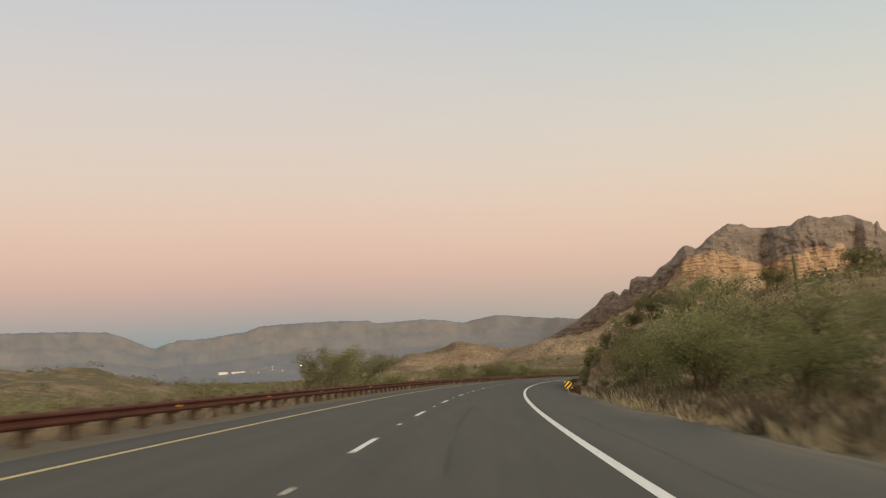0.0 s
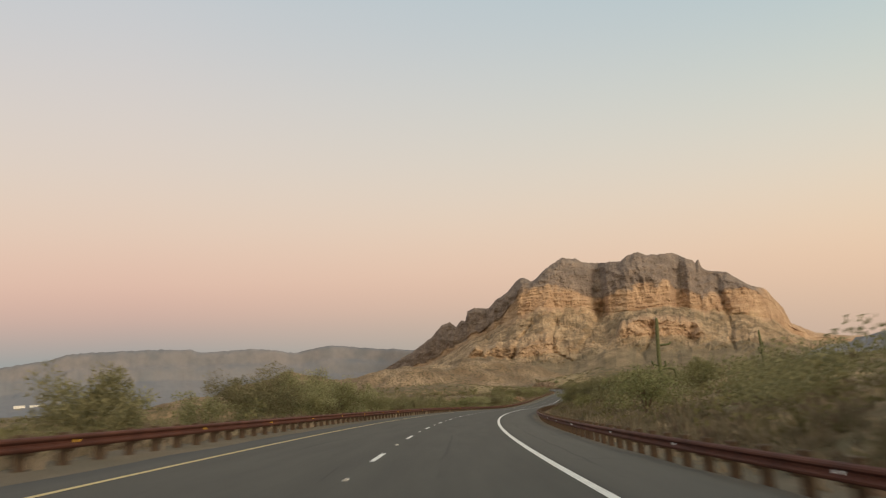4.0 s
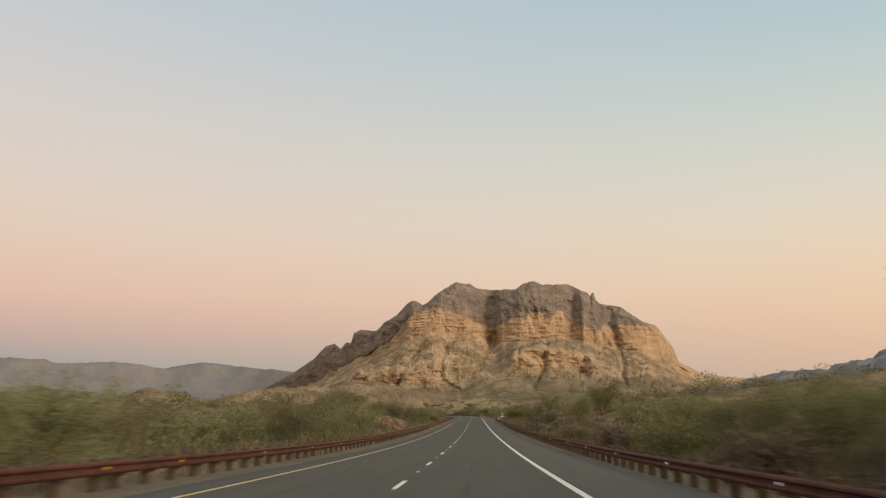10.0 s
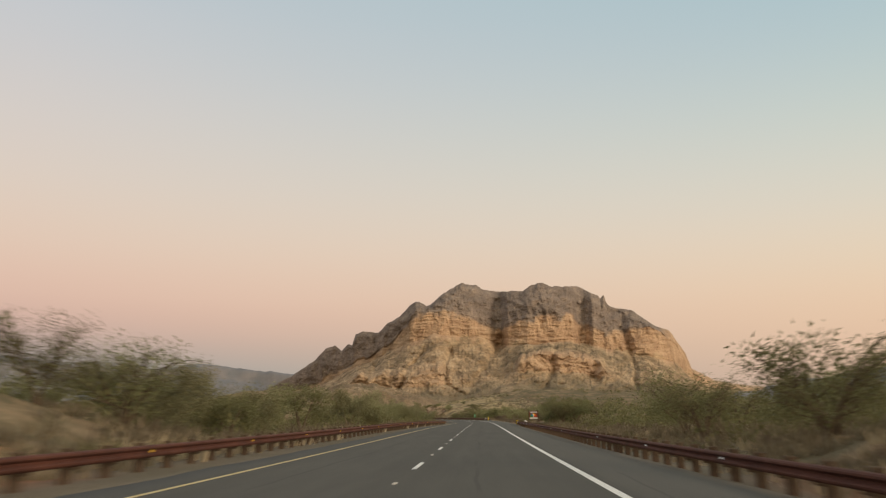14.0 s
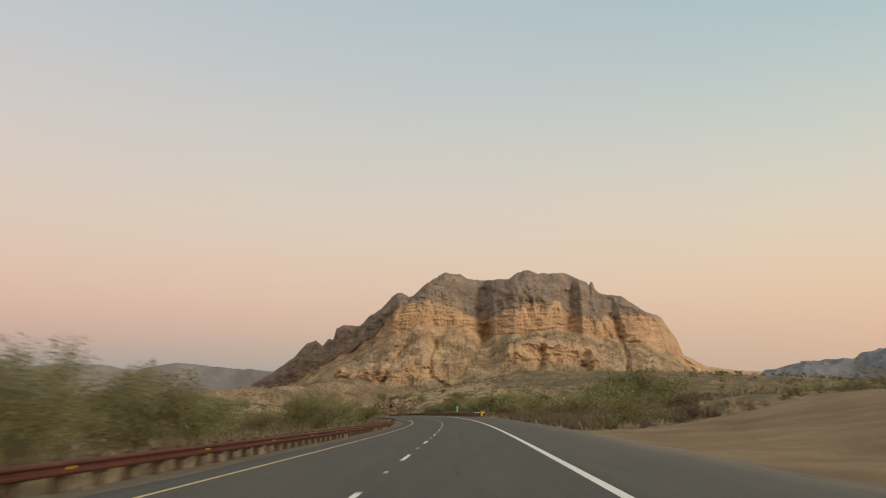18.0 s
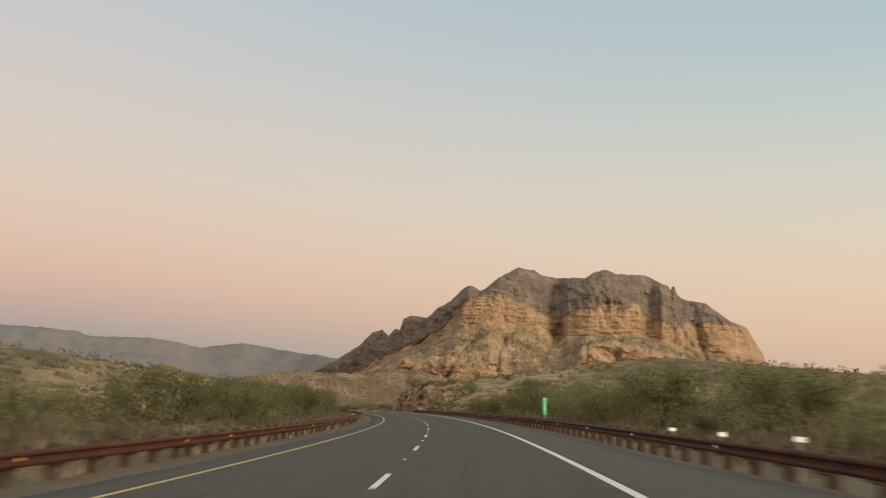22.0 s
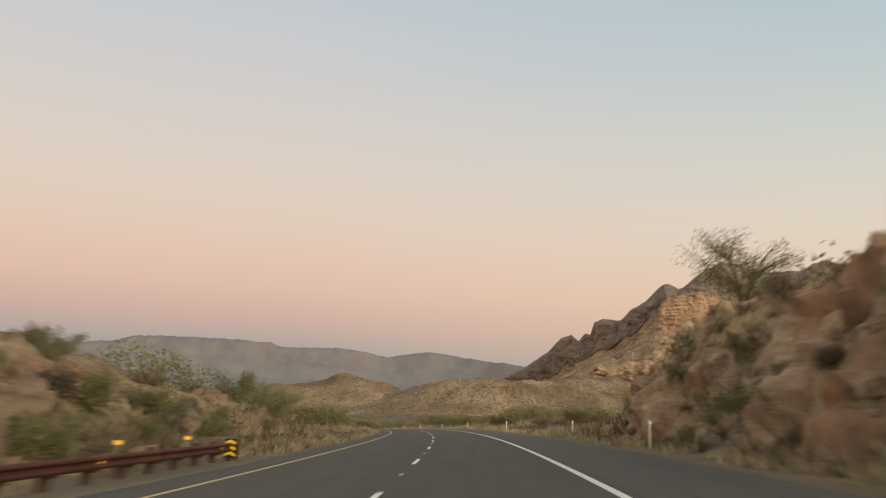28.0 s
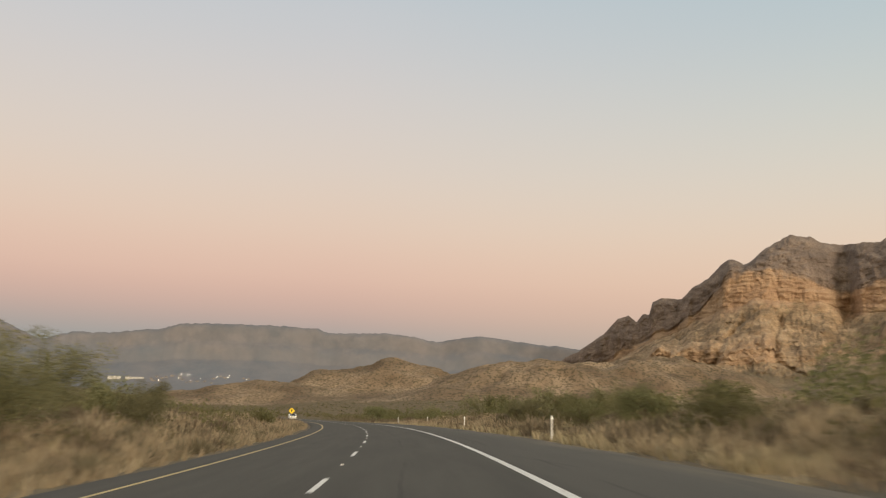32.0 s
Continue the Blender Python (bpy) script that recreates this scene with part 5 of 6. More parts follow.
def clump_stuff(name, xs, ys, mat, h, w, blades, seed, label, width=0.05, upright=True, twigs=False):
    """Ground cover: many tufts or low brush, one object."""
    r = np.random.RandomState(seed)
    zs = ground_z(xs, ys)
    n = len(xs)
    k = blades
    sc = np.repeat(0.6 + 0.8 * r.rand(n), k)
    bx, by, bz = np.repeat(xs, k), np.repeat(ys, k), np.repeat(zs, k)
    a = r.uniform(0, 6.283, n * k)
    q = np.sqrt(r.rand(n * k)) * w * 0.5 * sc
    px, py = bx + np.cos(a) * q, by + np.sin(a) * q
    if upright:
        p0 = np.stack([px, py, bz - 0.04], 1)
        tip = p0 + np.stack([np.cos(a) * 0.35 * sc * h + r.normal(size=n * k) * 0.1 * h, np.sin(a) * 0.35 * sc * h + r.normal(size=n * k) * 0.1 * h, h * sc * (0.6 + 0.5 * r.rand(n * k))], 1)
        c, s_ = np.cos(a + 1.57 + r.normal(size=n * k)), np.sin(a + 1.57 + r.normal(size=n * k))
        side = np.stack([c, s_, c * 0], 1) * width * sc[:, None]
        V = np.stack([p0 - side, p0 + side, tip], 1)
        me = soup(name, V.reshape(-1, 3), np.arange(n * k * 3).reshape(-1, 3), mat)
    elif twigs:
        root = np.stack([bx + 0.25 * (px - bx), by + 0.25 * (py - by), bz - 0.05], 1)
        dome = np.sqrt(np.clip(1 - (q / (w * 0.52 * sc)) ** 2, 0, 1))
        tip = np.stack([px + r.normal(size=n * k) * 0.06 * w, py + r.normal(size=n * k) * 0.06 * w, bz + h * sc * dome * (0.55 + 0.5 * r.rand(n * k))], 1)
        start = root + (tip - root) * (0.62 * r.rand(n * k))[:, None]
        c, s_ = np.cos(a + 1.57 + r.normal(size=n * k)), np.sin(a + 1.57 + r.normal(size=n * k))
        side = np.stack([c, s_, r.normal(size=n * k) * 0.5], 1) * width * sc[:, None]
        V = np.stack([start - side, start + side, tip], 1)
        me = soup(name, V.reshape(-1, 3), np.arange(n * k * 3).reshape(-1, 3), mat)
    else:
        top = h * sc * np.sqrt(np.clip(1 - (q / (w * 0.52 * sc)) ** 2, 0, 1)) * (0.25 + 0.75 * r.rand(n * k))
        p = np.stack([px, py, bz + top], 1)
        d = r.normal(size=(n * k, 3)) + np.array([0, 0, 0.5])
        d /= np.linalg.norm(d, axis=1)[:, None]
        e = np.cross(d, r.normal(size=(n * k, 3)))
        e /= np.linalg.norm(e, axis=1)[:, None]
        L, W = width * 2.2 * sc[:, None], width * sc[:, None]
        V = np.stack([p - e * W - d * L * 0.5, p + e * W - d * L * 0.5, p + d * L * 0.5], 1)
        me = soup(name, V.reshape(-1, 3), np.arange(n * k * 3).reshape(-1, 3), mat)
    return tagged(put(name, me), label, "plants", kind="stuff")


def cover():
    for side, u0 in ((1, 8.7), (-1, 7.7)):
        px, py, s, u = scatter(7600 if side < 0 else 4600, -20, 1240, u0, u0 + 13, 1.6, side, 5 + side)
        clump_stuff("dry_grass", px, py, M_GRASS, 0.42, 0.8, 10, 9 + side, "pale dry grass tufts along the road's edge", 0.05)
        px, py, s, u = scatter(5200, -10, 1260, u0 + 1.5, 70, 1.7, side, 15 + side)
        clump_stuff("scrub", px, py, M_SAGE, 0.85, 1.5, 28, 19 + side, "grey-tan low desert scrub", 0.05, False, True)
        px, py, s, u = scatter(2600, -10, 1300, u0 + 3, 110, 1.6, side, 25 + side)
        keep = ~((s > 628) & (s < 690) & (u < -8)) | (fbm(px / 9, py / 9, 2) > 0.25)
        clump_stuff("scrub", px[keep], py[keep], M_CREO, 1.5, 2.2, 46, 29 + side, "green creosote scrub across the flat", 0.085, False)
        px, py, s, u = scatter(1800, -10, 1300, u0 + 2, 80, 1.5, side, 35 + side)
        clump_stuff("scrub", px, py, M_DRY, 1.1, 1.6, 28, 39 + side, "brown dry brush across the flat", 0.05, False, True)
    # brush crowding the edge where no rail stands
    for k, (s0, s1, side, u0, n) in enumerate(((-25, 60, 1, 8.2, 620), (634, 727, 1, 7.7, 520), (905, 1240, 1, 8.7, 1400), (950, 1240, -1, 6.2, 1500), (130, 430, -1, 8.0, 900), (460, 900, -1, 8.0, 1300), (150, 590, 1, 9.2, 1500), (740, 905, 1, 9.2, 600))):
        for j, (mat, h, w, nb, lab) in enumerate(((M_STRAW if k == 0 else M_GRASS, 0.46 if k == 0 else 0.40, 0.9, 16, "pale dry grass along the road's edge"), (M_SAGE, 0.70, 1.2, 46, "grey-tan brush along the road's edge"), (M_DRY, 0.75, 1.2, 42, "brown dry brush along the road's edge"))):
            px, py, s, u = scatter(int(n * ((1.1, 0.42, 0.2) if k in (0, 2, 3) else (0.14, 0.5, 0.36) if k in (6, 7) else (0.40, 0.52, 0.24))[j]), s0, s1, u0 + 0.3 * j, u0 + 7, 1.3, side, 50 + 3 * k + j, -2)
            clump_stuff("dry_grass" if j == 0 else "verge_brush", px, py, mat, h, w, nb, 90 + 3 * k + j, lab, 0.05 if j == 0 else 0.035, j == 0, True)
    # pale straw-coloured mounds along the last stretch
    for side, u0 in ((1, 8.8), (-1, 6.9)):
        px, py, s, u = scatter(820, 968, 1180, u0, u0 + 8, 1.2, side, 210 + side, -0.25)
        clump_stuff("straw_brush", px, py, M_STRAW, 0.85, 1.6, 56, 220 + side, "pale straw-coloured brush mounds beside the road", 0.03, False, True)
    # low grey-brown and straw brush that hides most of the soil behind the rails
    for k, (side, u0) in enumerate(((1, 9.6), (-1, 8.2))):
        for j, (mat, n, h, w) in enumerate(((M_SAGE, 2600, 0.6, 1.5), (M_STRAW, 1500, 0.5, 1.3), (M_DRY, 1300, 0.7, 1.5), (M_CREO, 900, 0.9, 1.6))):
            px, py, s, u = scatter(n, -15, 1180, u0, u0 + 17, 1.15, side, 300 + 4 * k + j, -0.35)
            clump_stuff("low_brush", px, py, mat, h, w, 30, 310 + 4 * k + j, "low dry brush covering the roadside soil", 0.045, False, True)
    # golden grass on the slopes before and beyond the second rock cut, and here and there before
    for k, (s0, s1, side, u0, u1, n) in enumerate(((846, 985, 1, 13, 62, 3400), (30, 140, 1, 9.5, 36, 2200), (840, 1010, -1, 13, 48, 2400), (210, 300, 1, 11, 34, 700), (297, 331, 1, 10.3, 24, 900), (150, 420, -1, 9, 30, 1100), (640, 730, 1, 12, 40, 500), (618, 700, -1, 7.4, 45, 2300), (-20, 440, -1, 7.3, 11, 1500), (480, 940, -1, 7.3, 11, 1800), (950, 1190, -1, 6.6, 12, 1300), (975, 1190, 1, 8.4, 13, 1100))):
        px, py, s, u = scatter(n, s0, s1, u0, u1, 1.1, side, 240 + k, -0.12 if u1 > 20 else -0.3)
        clump_stuff("golden_grass", px, py, M_STRAW, 0.45, 1.0, 9, 250 + k, "golden dry grass on the slope", 0.05)
    # thickets behind the first trees
    for k, (s0, s1, side) in enumerate(((10, 60, 1), (150, 440, 1), (470, 585, 1), (660, 860, 1), (980, 1260, 1), (60, 420, -1), (465, 618, -1), (970, 1200, -1), (690, 830, -1))):
        px, py, s, u = scatter(int((s1 - s0) * 0.55), s0, s1, 15, 60, 1.2, side, 140 + k, -0.15)
        far = (s < 296) | (s > 330) | (np.abs(u) > 25) | (side < 0)
        px, py = px[far], py[far]
        clump_stuff("thicket", px, py, (M_MESQ, M_PALO)[k % 2], 2.6, 3.8, 400, 160 + k, "olive thicket of mesquite and palo verde", 0.085, False)
    # brush across the middle ground
    for k, (mat, n, h, w) in enumerate(((M_CREO, 2600, 1.5, 2.8), (M_DRY, 1800, 1.1, 2.2), (M_MESQ, 800, 2.2, 3.6))):
        for side in (1, -1):
            px, py, s, u = scatter(n, 60, 1500, 30, 330, 1.25, side, 400 + 2 * k + side, -0.2)
            clump_stuff("scrub", px, py, mat, h, w, 24, 420 + 2 * k + side, "brush scattered over the middle ground", 0.17, False)
    # far plain
    r = np.random.RandomState(77)
    n = 14000
    y = r.uniform(200, 3000, n)
    x = np.interp(y, RY, RX) + r.uniform(-1, 1, n) * (90 + 0.45 * y)
    s, u, _, _ = to_road(x, y)
    ok = (np.abs(u) > 90) | (y > 1330)
    clump_stuff("scrub", x[ok], y[ok], M_CREO, 1.9, 3.2, 9, 78, "dark brush dotted over the far plain", 0.42, False)


cover()

for s, u, hgt, arms, lab in ((214.8, 20.3, 8.4, [(5.6, -0.4, 1.25, 0.28), (3.6, 2.74, 0.75, 0.45), (3.4, -0.4, 0.55, 0.6), (3.2, -0.45, 1.45, -1.0)], "tall saguaro cactus with short crooked arms on the slope"),
                             (232, 35, 5.0, [(2.6, 0.4, 0.5, 1.0), (2.2, 3.4, 0.5, 0.8)], "saguaro cactus with two raised arms on the slope"),
                             (134, 17, 3.8, [(1.7, 0.3, 0.5, 1.0), (1.9, 3.2, 0.5, 0.8)], "saguaro cactus with raised arms above the rock cut"),
                             (71, 27, 3.6, [], "single-stemmed saguaro cactus on the hilltop"), (66, 33, 5.0, [], "tall single-stemmed saguaro cactus on the hilltop"),
                             (339, 26.3, 7.2, [(4.3, 0.0, 0.42, 1.0), (3.7, 3.1, 0.6, 1.0)], "saguaro cactus with two raised arms among bushes"),
                             (1035, -25, 6.6, [], "single-stemmed saguaro cactus in the brush"),
                             (1114, -24.5, 4.6, [], "short single-stemmed saguaro cactus among bushes")):
    g = saguaro(hgt, arms, int(s))
    tagged(g, lab, "cactus", "saguaros")
    x, y, z = at(s, u)
    g.matrix_basis = pose(x, y, z, 0, 0, 10)


# ======== boulders in the road cuts ========
def rock_template(seed):
    bm = bmesh.new()
    bmesh.ops.create_icosphere(bm, subdivisions=2, radius=1.0)
    off = Vector((seed * 3.1, seed * 1.7, seed * 0.9))
    r = random.Random(seed)
    sx, sy, sz = r.uniform(0.8, 1.3), r.uniform(0.6, 1.0), r.uniform(0.55, 0.9)
    for v in bm.verts:
        d = 1 + 0.42 * noise.noise(v.co * 1.3 + off) + 0.16 * noise.noise(v.co * 3.5 + off)
        c = v.co * d
        # flat broken faces
        for n in ((0.9, 0.3, 0.2), (-0.5, 0.8, 0.3), (-0.3, -0.9, 0.25), (0.2, -0.2, 0.95)):
            nn = Vector(n).normalized()
            k = c.dot(nn) - 0.72
            if k > 0:
                c = c - nn * k * 0.85
        v.co = Vector((c.x * sx, c.y * sy, c.z * sz))
    return bm_mesh("rock", bm, M_ROCK)


def rock_face(s0, s1, side, u0, u1, rise, mat, label):
    """Broken rock of a road cut: blocks, joints and ledges over the bank."""
    S, U = np.meshgrid(np.arange(s0, s1, 0.34), np.arange(u0, u1, 0.24), indexing="ij")
    sx, ux = S + 0.9 * fbm(S / 3, U / 2, 2), U + 0.6 * fbm(S / 2 + 7, U / 2, 2)
    x, y, z, h, b = road_at(S)
    px, py = x + side * U * np.cos(h), y - side * U * np.sin(h)
    gz = ground_z(px, py)
    out = 1.05 * (0.45 - 1.9 * np.abs(fbm(sx / 3.6 + 11, ux / 2.4 + gz / 3, 3))) + 0.7 * np.round((fbm(sx / 2.6 + 3, gz / 1.5 + ux / 5, 2) + 0.1) * 4) / 4 + 0.42 * np.round(fbm(S / 1.1, U / 0.8 + gz, 2) * 3) / 3 + 0.22 * fbm(S / 0.6, U / 0.5 + gz, 2)
    edge = sstep(s0, s0 + 5, S) * (1 - sstep(s1 - 5, s1, S)) * sstep(u0, u0 + 1.2, U) * (1 - sstep(u1 - 2.5, u1, U))
    patchy = sstep(-0.35, 0.05, fbm(S / 8 + 5, U / 5, 2) + rise)
    out = (out + 0.1) * edge * patchy - 0.5 * (1 - edge * patchy)
    toward = -side * 0.75 * out
    P = np.stack([px + toward * np.cos(h), py - toward * np.sin(h), gz + 0.62 * out], -1)
    crop = new("rock_outcrop")
    for i in range(0, len(P) - 1, 32):
        put("rock_mass", grid_mesh("rock_mass", P[i:i + 33], mat, smooth=False), crop)
    return tagged(crop, label, "rock outcrop", "rock cuts")


rock_face(898, 972, 1, 9.2, 19, 0.25, M_CUTFACE, "craggy pinkish-brown rock face of a road cut")
rock_face(910, 990, -1, 8.8, 19, -0.12, M_CUTBROWN, "broken tan rock bank with brush in its joints")
rock_face(78, 148, 1, 9.2, 17, 0.1, M_CUTBROWN, "craggy brown rock face of a road cut")
rock_face(436, 478, 1, 9.8, 17, -0.1, M_CUTBROWN, "low broken rock bank beside the guardrail")

ROCKS = [rock_template(i + 1) for i in range(6)]


def place_rocks():
    spans = ((82, 146, 1, 9.0, 13.5, 46, 0.45), (902, 968, 1, 9.4, 13.5, 52, 0.42), (914, 960, -1, 9.0, 16.0, 34, 0.55), (438, 478, 1, 10.0, 18.0, 20, 0.5), (868, 905, 1, 12, 26, 22, 0.7), (855, 915, -1, 12, 30, 20, 0.6))
    for s0, s1, side, u0, u1, n, size in spans:
        for i in range(n):
            s = s0 + (s1 - s0) * (i + RNG.rand()) / n
            u = side * (u0 + (u1 - u0) * RNG.rand())
            x, y, z = at(s, u)
            k = size * RNG.uniform(0.45, 1.5)
            o = tagged(put("rock", ROCKS[RNG.randint(6)], None, pose(x, y, z - 0.25 * k, RNG.uniform(-25, 25), RNG.uniform(-25, 25), RNG.uniform(0, 360)) @ Matrix.Scale(k, 4)), "weathered brown rock set in the cut bank", "rock", "rocks of the road cuts")


place_rocks()


# ======== signs and posts ========
def bm_prism(points, depth):
    """A flat plate in the xz plane, depth along y."""
    bm = bmesh.new()
    f = [bm.verts.new((x, -depth / 2, z)) for x, z in points]
    b = [bm.verts.new((x, depth / 2, z)) for x, z in points]
    bm.faces.new(f)
    bm.faces.new(b[::-1])
    n = len(points)
    for i in range(n):
        bm.faces.new((f[i], b[i], b[(i + 1) % n], f[(i + 1) % n])[::-1])
    bmesh.ops.recalc_face_normals(bm, faces=bm.faces[:])
    return bm


def rect(w, h, x=0, z=0):
    return [(x - w / 2, z - h / 2), (x + w / 2, z - h / 2), (x + w / 2, z + h / 2), (x - w / 2, z + h / 2)]


def facing(s, u, dz=0, turn=0):
    return place(s, u, dz, turn)


def clip_band(w, h, off, band):
    """A diagonal band cut to a w x h plate."""
    poly = rect(w, h)
    for sign, lim in ((1, off + band / 2), (-1, -(off - band / 2))):
        out = []
        for i in range(len(poly)):
            p, q = poly[i], poly[(i + 1) % len(poly)]
            dp, dq = lim - sign * (p[1] - p[0]) * 0.7071, lim - sign * (q[1] - q[0]) * 0.7071
            if dp >= 0:
                out.append(p)
            if dp * dq < 0:
                f = dp / (dp - dq)
                out.append((p[0] + (q[0] - p[0]) * f, p[1] + (q[1] - p[1]) * f))
        poly = out
        if len(poly) < 3:
            return None
    return poly


def hazard_marker(s, u, w, h, z, post, label, bands, slant=1):
    mk = new("hazard_marker")
    tagged(mk, label, "road sign", "hazard markers")
    panel = put("panel", bm_mesh("panel", bm_prism(rect(w, h), 0.012), M_SIGN_Y), mk, pose(0, 0, z))
    for off in bands:
        poly = clip_band(w * 0.98, h * 0.98, off, 0.11 if w > 0.4 else 0.085)
        if poly:
            if slant < 0:
                poly = [(-a, b) for a, b in poly][::-1]
            put("stripe", bm_mesh("stripe", bm_prism(poly, 0.004), M_BLACK), panel, pose(0, -0.010, 0))
    put("post", box_mesh("post", 0.06, 0.04, post + 0.3, M_GALV, 0.004, (0, 0.03, post / 2 - 0.15)), mk)
    mk.matrix_basis = facing(s, u)
    return mk


hazard_marker(60.4, 7.1, 0.52, 0.52, 0.56, 0.82, "square yellow marker with black diagonal stripes at the guardrail's end", (-0.22, 0.0, 0.22))
hazard_marker(726.3, 7.55, 0.32, 0.78, 0.56, 0.92, "upright yellow marker with black diagonal stripes at the guardrail's end", (-0.34, -0.17, 0.0, 0.17, 0.34))


def rail_end(s, side, label):
    """Crash cushion head at the end of a guardrail, with a striped plate."""
    e = new("rail_end")
    tagged(e, label, "rail end", "guardrail ends")
    put("head", box_mesh("head", 0.46, 0.34, 0.56, M_CORTEN, 0.03, (0, 0, 0.56)), e)
    plate = put("plate", box_mesh("plate", 0.42, 0.012, 0.66, M_BLACK, 0.003, (0, -0.178, 0.54)), e)
    for k in range(3):
        put("chevron", bm_mesh("chevron", bm_prism([(-0.18, -0.06), (0.0, 0.03), (0.18, -0.06), (0.18, 0.03), (0.0, 0.12), (-0.18, 0.03)], 0.006), M_SIGN_Y), plate, pose(0, -0.189, 0.32 + 0.20 * k))
    for k in range(2):
        put("foot", box_mesh("foot", 0.14, 0.18, 0.9, M_POST, 0.01, (side * 0.1, 0.05 + 0.9 * k, 0.1)), e)
    e.matrix_basis = facing(s, 7.7 if side > 0 else -6.8, -0.1)
    return e


rail_end(597.3, 1, "boxy guardrail end with yellow and black chevrons beside a dirt pullout")
rail_end(908.3, 1, "boxy guardrail end with yellow and black chevrons before a rock cut")
rail_end(946.3, -1, "boxy guardrail end with yellow and black chevrons on the median side")


def delineator(s, u, h=1.15, col=M_DELIN, label="slim white plastic delineator post in dry grass"):
    d = new("delineator_post")
    tagged(d, label, "road post", "delineator posts")
    bm = bmesh.new()
    bmesh.ops.create_cone(bm, cap_ends=True, segments=10, radius1=0.05, radius2=0.045, depth=h + 0.2)
    bmesh.ops.translate(bm, vec=(0, 0, h / 2 - 0.1), verts=bm.verts)
    put("shaft", bm_mesh("shaft", bm, col), d)
    put("reflector", box_mesh("reflector", 0.075, 0.014, 0.11, M_REFL_W, 0.003, (0, -0.052, h - 0.12)), d)
    d.matrix_basis = facing(s, u, 0, random.uniform(-6, 6))
    return d


for s, u in ((951, 9.1), (972, 9.2), (1010.5, 9.0), (1049.8, 8.65), (1086.4, 8.65), (1121, 8.7), (1150, 8.8), (1180, 8.8)):
    delineator(s, u)
delineator(598.9, 9.1, 0.75, label="short white delineator post behind the guardrail's end")


def rail_tab(s, u, mat, label):
    t = new("rail_reflector")
    tagged(t, label, "reflector", "reflectors above the rail")
    put("stem", box_mesh("stem", 0.05, 0.02, 1.0, M_GALV, 0.003, (0, 0, 0.4)), t)
    put("plate", box_mesh("plate", 0.20, 0.016, 0.11, mat, 0.003, (0, -0.02, 0.86)), t)
    t.matrix_basis = facing(s, u)
    return t


for s in (733.5, 737.6, 742.8, 748, 585, 589, 897, 901, 905):
    rail_tab(s, 8.6, M_REFL_W, "white reflector plate on a stem behind the guardrail")
for s in (926, 932, 938, 943.5):
    rail_tab(s, -7.5, M_REFL_Y, "amber reflector plate on a stem behind the guardrail")


def milepost():
    mp = new("mile_marker")
    tagged(mp, "narrow green mile marker with white numerals 221 on a post", "road sign")
    panel = put("panel", bm_mesh("panel", bm_prism(rect(0.31, 1.24), 0.008), M_GREEN), mp, pose(0, 0, 1.68))
    for k, ch in enumerate("221"):
        cu = bpy.data.curves.new("numeral", "FONT")
        cu.body, cu.size, cu.align_x, cu.align_y, cu.extrude = ch, 0.38, "CENTER", "CENTER", 0.002
        tmp = bpy.data.objects.new("numeral", cu)
        me = bpy.data.meshes.new_from_object(tmp)
        me.materials.clear()
        me.materials.append(M_LETTER)
        bpy.data.objects.remove(tmp)
        put("numeral", me, panel, pose(0, -0.009, 0.20 - 0.34 * k, 90))
    put("mile_bar", box_mesh("mile_bar", 0.25, 0.004, 0.17, M_BADGE, 0, (0, -0.006, 0.50)), panel, label="pale green badge")
    put("post", box_mesh("post", 0.06, 0.04, 2.6, M_GALV, 0.004, (0, 0.03, 1.0)), mp)
    mp.matrix_basis = facing(779.4, 8.37)


milepost()


def fire_board():
    fb = new("notice_board")
    tagged(fb, "brown fire-danger notice board with a coloured half-dial", "road sign")
    W_, H_ = 1.38, 1.26
    cz = 1.70
    board = put("board", box_mesh("board", W_, 0.04, H_, M_BROWN, 0.006, (0, 0, cz)), fb)
    for x in (-1, 1):
        put("post", box_mesh("post", 0.11, 0.11, 2.9, M_POST, 0.01, (x * (W_ / 2 + 0.05), 0, 1.0)), fb)
    for z in (cz + H_ / 2 + 0.04, cz - H_ / 2 - 0.04):
        put("rail", box_mesh("rail", W_ + 0.2, 0.09, 0.09, M_POST, 0.01, (0, 0, z)), fb)
    put("text_bar", box_mesh("text_bar", W_ * 0.82, 0.008, 0.09, M_LETTER, 0, (0, -0.025, cz + 0.48)), board, label="illegible white lettering")
    put("panel", box_mesh("panel", W_ * 0.93, 0.012, 0.28, M_DELIN, 0.003, (0, -0.026, cz - 0.46)), board, label="blank white panel")
    cols = [(0.02, 0.35, 0.16), (0.03, 0.20, 0.55), (0.85, 0.62, 0.05), (0.85, 0.30, 0.03), (0.70, 0.05, 0.03)]
    for k, c in enumerate(cols):
        a0, a1 = math.pi * (1 - k / 5), math.pi * (1 - (k + 1) / 5)
        pts = [(0, 0)] + [(0.50 * math.cos(a0 + (a1 - a0) * j / 6), 0.50 * math.sin(a0 + (a1 - a0) * j / 6)) for j in range(7)]
        put("dial_sector", bm_mesh("dial_sector", bm_prism(pts, 0.006), plain("dial_colour", c, 0.6, var=0.08)), board, pose(0, -0.026, cz - 0.22))
    put("needle", bm_mesh("needle", bm_prism([(-0.03, 0), (0.03, 0), (0.01, 0.46), (-0.01, 0.46)], 0.006), M_LETTER), board, pose(0, -0.034, cz - 0.22, 0, 8, 0))
    fb.matrix_basis = facing(590, 10.0, 0, 4)


fire_board()


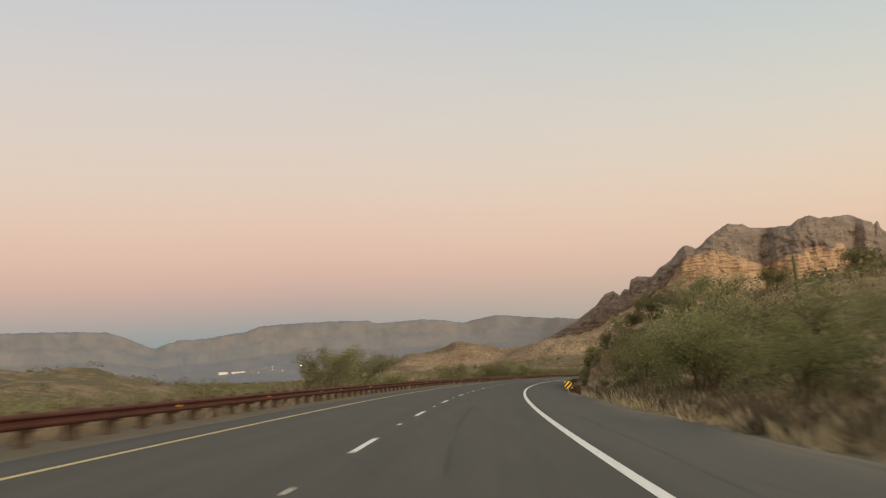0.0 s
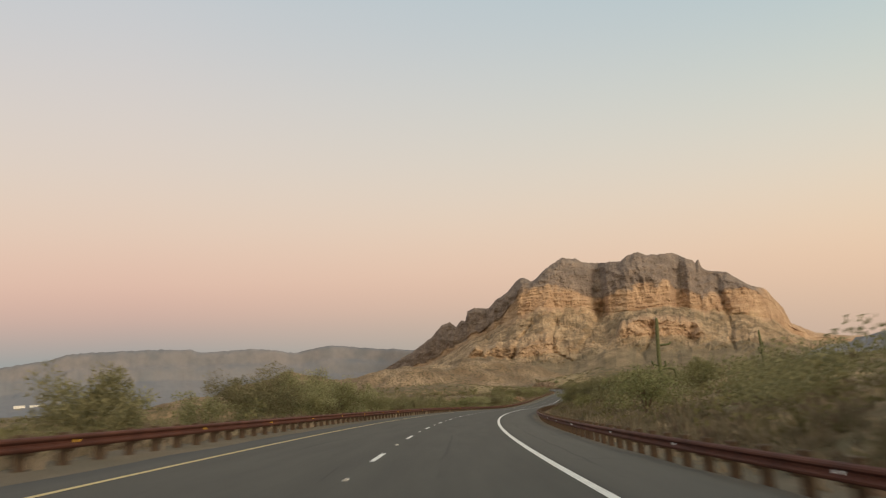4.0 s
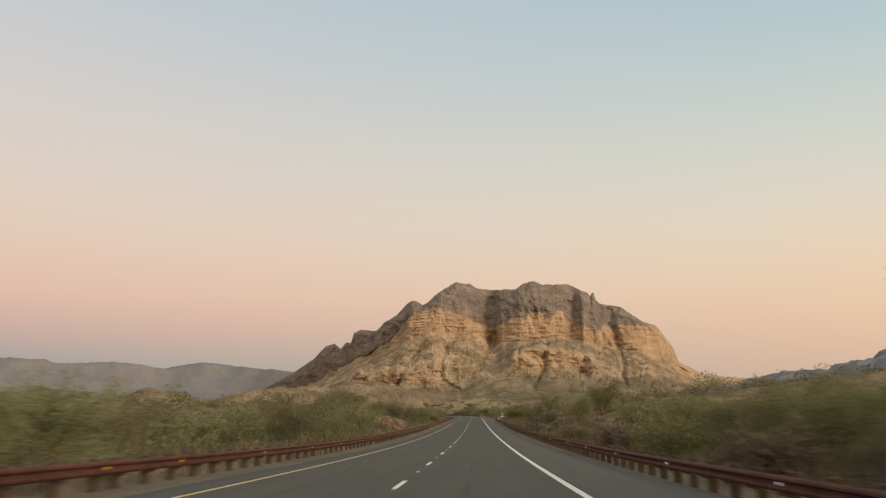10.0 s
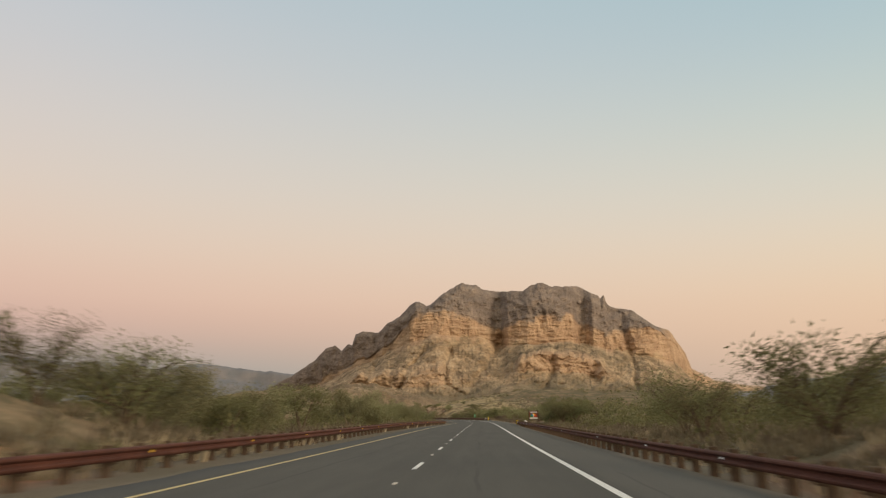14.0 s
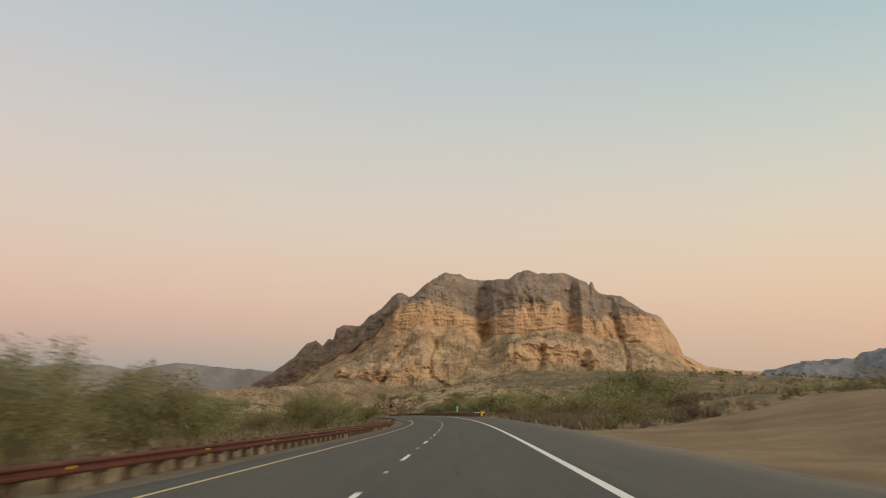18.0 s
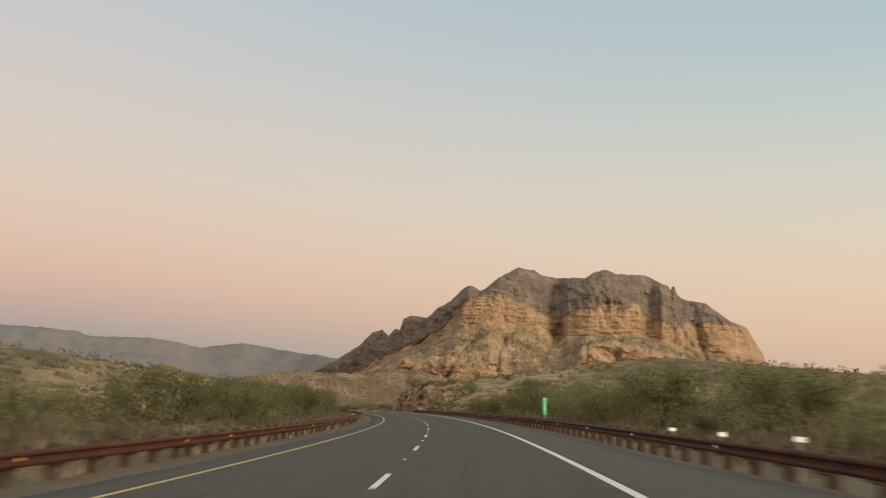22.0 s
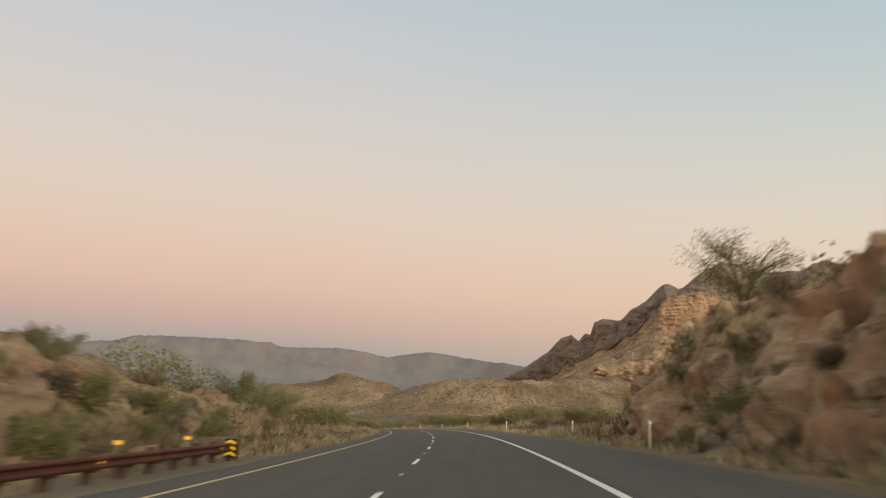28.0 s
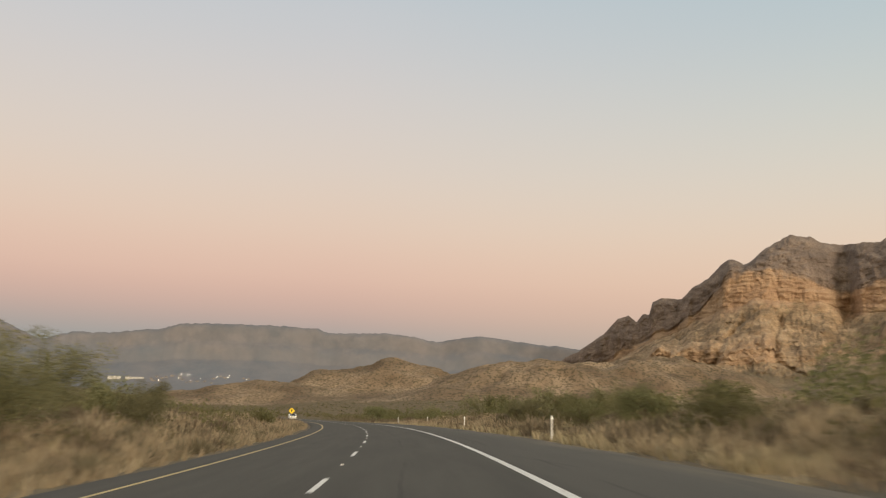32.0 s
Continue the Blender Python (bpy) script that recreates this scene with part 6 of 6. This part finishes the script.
def diamond_sign(s, u):
    d = new("warning_sign")
    tagged(d, "yellow diamond warning sign on a steel post", "road sign")
    put("panel", bm_mesh("panel", bm_prism([(0, -0.53), (0.53, 0), (0, 0.53), (-0.53, 0)], 0.012), M_SIGN_Y), d, pose(0, 0, 2.1))
    put("symbol", bm_mesh("symbol", bm_prism([(-0.06, -0.25), (0.06, -0.25), (0.06, 0.05), (0.16, 0.05), (0, 0.28), (-0.16, 0.05), (-0.06, 0.05)], 0.006), M_BLACK), d, pose(0, -0.010, 2.1))
    put("post", box_mesh("post", 0.06, 0.04, 2.6, M_GALV, 0.004, (0, 0.03, 1.0)), d)
    d.matrix_basis = facing(s, u)


diamond_sign(1190, -7.7)


# ======== a car far down the road ========
def car(s, u):
    c = new("car")
    tagged(c, "white car far down the road with its lamps on", "car")
    prof = [(-2.2, 0.35), (2.2, 0.35), (2.25, 0.75), (1.35, 0.95), (0.65, 1.42), (-1.2, 1.46), (-2.0, 1.0), (-2.25, 0.9)]
    bm = bmesh.new()
    rows = []
    for w in (-0.88, -0.72, 0.72, 0.88):
        k = 1.0 if abs(w) < 0.8 else 0.94
        rows.append([bm.verts.new((w, y * k, 0.30 + (z - 0.30) * (1 if abs(w) < 0.8 else 0.93))) for y, z in prof])
    n = len(prof)
    for a, b in zip(rows[:-1], rows[1:]):
        for i in range(n):
            bm.faces.new((a[i], a[(i + 1) % n], b[(i + 1) % n], b[i]))
    bm.faces.new(rows[0][::-1])
    bm.faces.new(rows[-1])
    bmesh.ops.recalc_face_normals(bm, faces=bm.faces[:])
    bmesh.ops.bevel(bm, geom=[e for e in bm.edges if e.calc_face_angle(0) > 0.4], offset=0.05, segments=2, affect="EDGES")
    put("body", bm_mesh("body", bm, M_CAR), c)
    for y0, z0, y1, z1, nm in ((-2.02, 0.98, -1.24, 1.44, "rear_window"), (0.68, 1.40, 1.32, 0.97, "windscreen")):
        V = [(-0.66, y0, z0), (0.66, y0, z0), (0.60, y1, z1), (-0.60, y1, z1)]
        nn = Vector((0, -(z1 - z0), (y1 - y0))).normalized() * 0.02
        put(nm, mesh_of(nm, [Vector(v) + nn for v in V] + [Vector(v) for v in V], [(0, 1, 2, 3), (7, 6, 5, 4), (0, 4, 5, 1), (1, 5, 6, 2), (2, 6, 7, 3), (3, 7, 4, 0)], M_GLASS), c)
    for x in (-0.80, 0.80):
        for y in (-1.35, 1.35):
            bm = bmesh.new()
            bmesh.ops.create_cone(bm, cap_ends=True, segments=18, radius1=0.33, radius2=0.33, depth=0.2)
            bmesh.ops.bevel(bm, geom=[e for e in bm.edges if e.calc_face_angle(0) > 0.8], offset=0.03, segments=1, affect="EDGES")
            wheel = put("wheel", bm_mesh("wheel", bm, M_RUBBER), c, pose(x, y, 0.33, 0, 90, 0))
            bm = bmesh.new()
            bmesh.ops.create_cone(bm, cap_ends=True, segments=14, radius1=0.21, radius2=0.19, depth=0.212)
            put("rim", bm_mesh("rim", bm, M_GALV), wheel)
    for x in (-0.62, 0.62):
        put("tail_lamp", box_mesh("tail_lamp", 0.25, 0.06, 0.13, M_LAMP, 0.01, (x, -2.19, 0.80)), c)
    p = on_road(s, u)
    c.matrix_basis = pose(float(p[0]), float(p[1]), float(p[2]) + 0.005, 0, 0, -math.degrees(float(np.interp(s, RS, RH))))


car(1262, -1.9)


# ======== town in the valley ========
def on_range(az, d):
    x, y = 150 + d * math.sin(radians(az)), 500 + d * math.cos(radians(az))
    return x, y, max(float(ground_z(x, y)), float(range_height(np.array(az), np.array(d))))


def building(az, d, w, dp, h, label, turn):
    o = new("house")
    tagged(o, label, "house", "houses of the far town")
    put("wall", box_mesh("wall", w, dp, h + 14, M_HOUSE if w > 40 else M_ADOBE, 0.1, (0, 0, h / 2 - 7)), o)
    put("roof", box_mesh("roof", w + 0.8, dp + 0.8, 0.5, M_HOUSE if w > 40 else M_ADOBE, 0.05, (0, 0, h + 0.25)), o)
    n = max(2, int(w / 6))
    for k in range(n):
        put("window", box_mesh("window", 1.6, 0.3, 1.5, M_GLASS, 0, ((k + 0.5 - n / 2) * w / n, -dp / 2 - 0.1, h * 0.5)), o)
    x, y, z = on_range(az, d)
    o.matrix_basis = pose(x, y, z, 0, 0, turn)


def town():
    r = random.Random(5)
    building(-20.6, 4060, 48, 30, 9, "long white flat-roofed hall in the far valley", 20)
    building(-19.5, 4055, 70, 20, 4, "low white shed beside the hall in the far valley", 20)
    for i in range(22):
        building(r.uniform(-18.6, -13.0), r.uniform(3960, 4080), r.uniform(8, 16), r.uniform(8, 12), r.uniform(3, 4.5), "small grey flat-roofed building in the far valley", r.uniform(-10, 30))
    spots = [on_range(r.uniform(-18.6, -13.0), r.uniform(3950, 4090)) for _ in range(14)]
    # two more pole lamps stand in for car lights on a distant road
    for x, y in ((-418, 1123), (-396, 1130)):
        spots.append((x, y, float(ground_z(x, y))))
    for i, (x, y, z) in enumerate(spots):
        o = new("street_lamp")
        tagged(o, "lit street lamp in the far town" if i < 14 else "lit pole lamp standing in for distant car lights on the plain", "street lamp", "lamps of the far town")
        put("pole", box_mesh("pole", 0.2, 0.2, 9, M_GALV, 0.02, (0, 0, 4.2)), o)
        bm = bmesh.new()
        bmesh.ops.create_icosphere(bm, subdivisions=1, radius=0.9 if i < 14 else 0.3)
        put("lamp", bm_mesh("lamp", bm, M_TOWNLAMP), o, pose(0, 0, 9))
        o.matrix_basis = pose(x, y, z)


town()
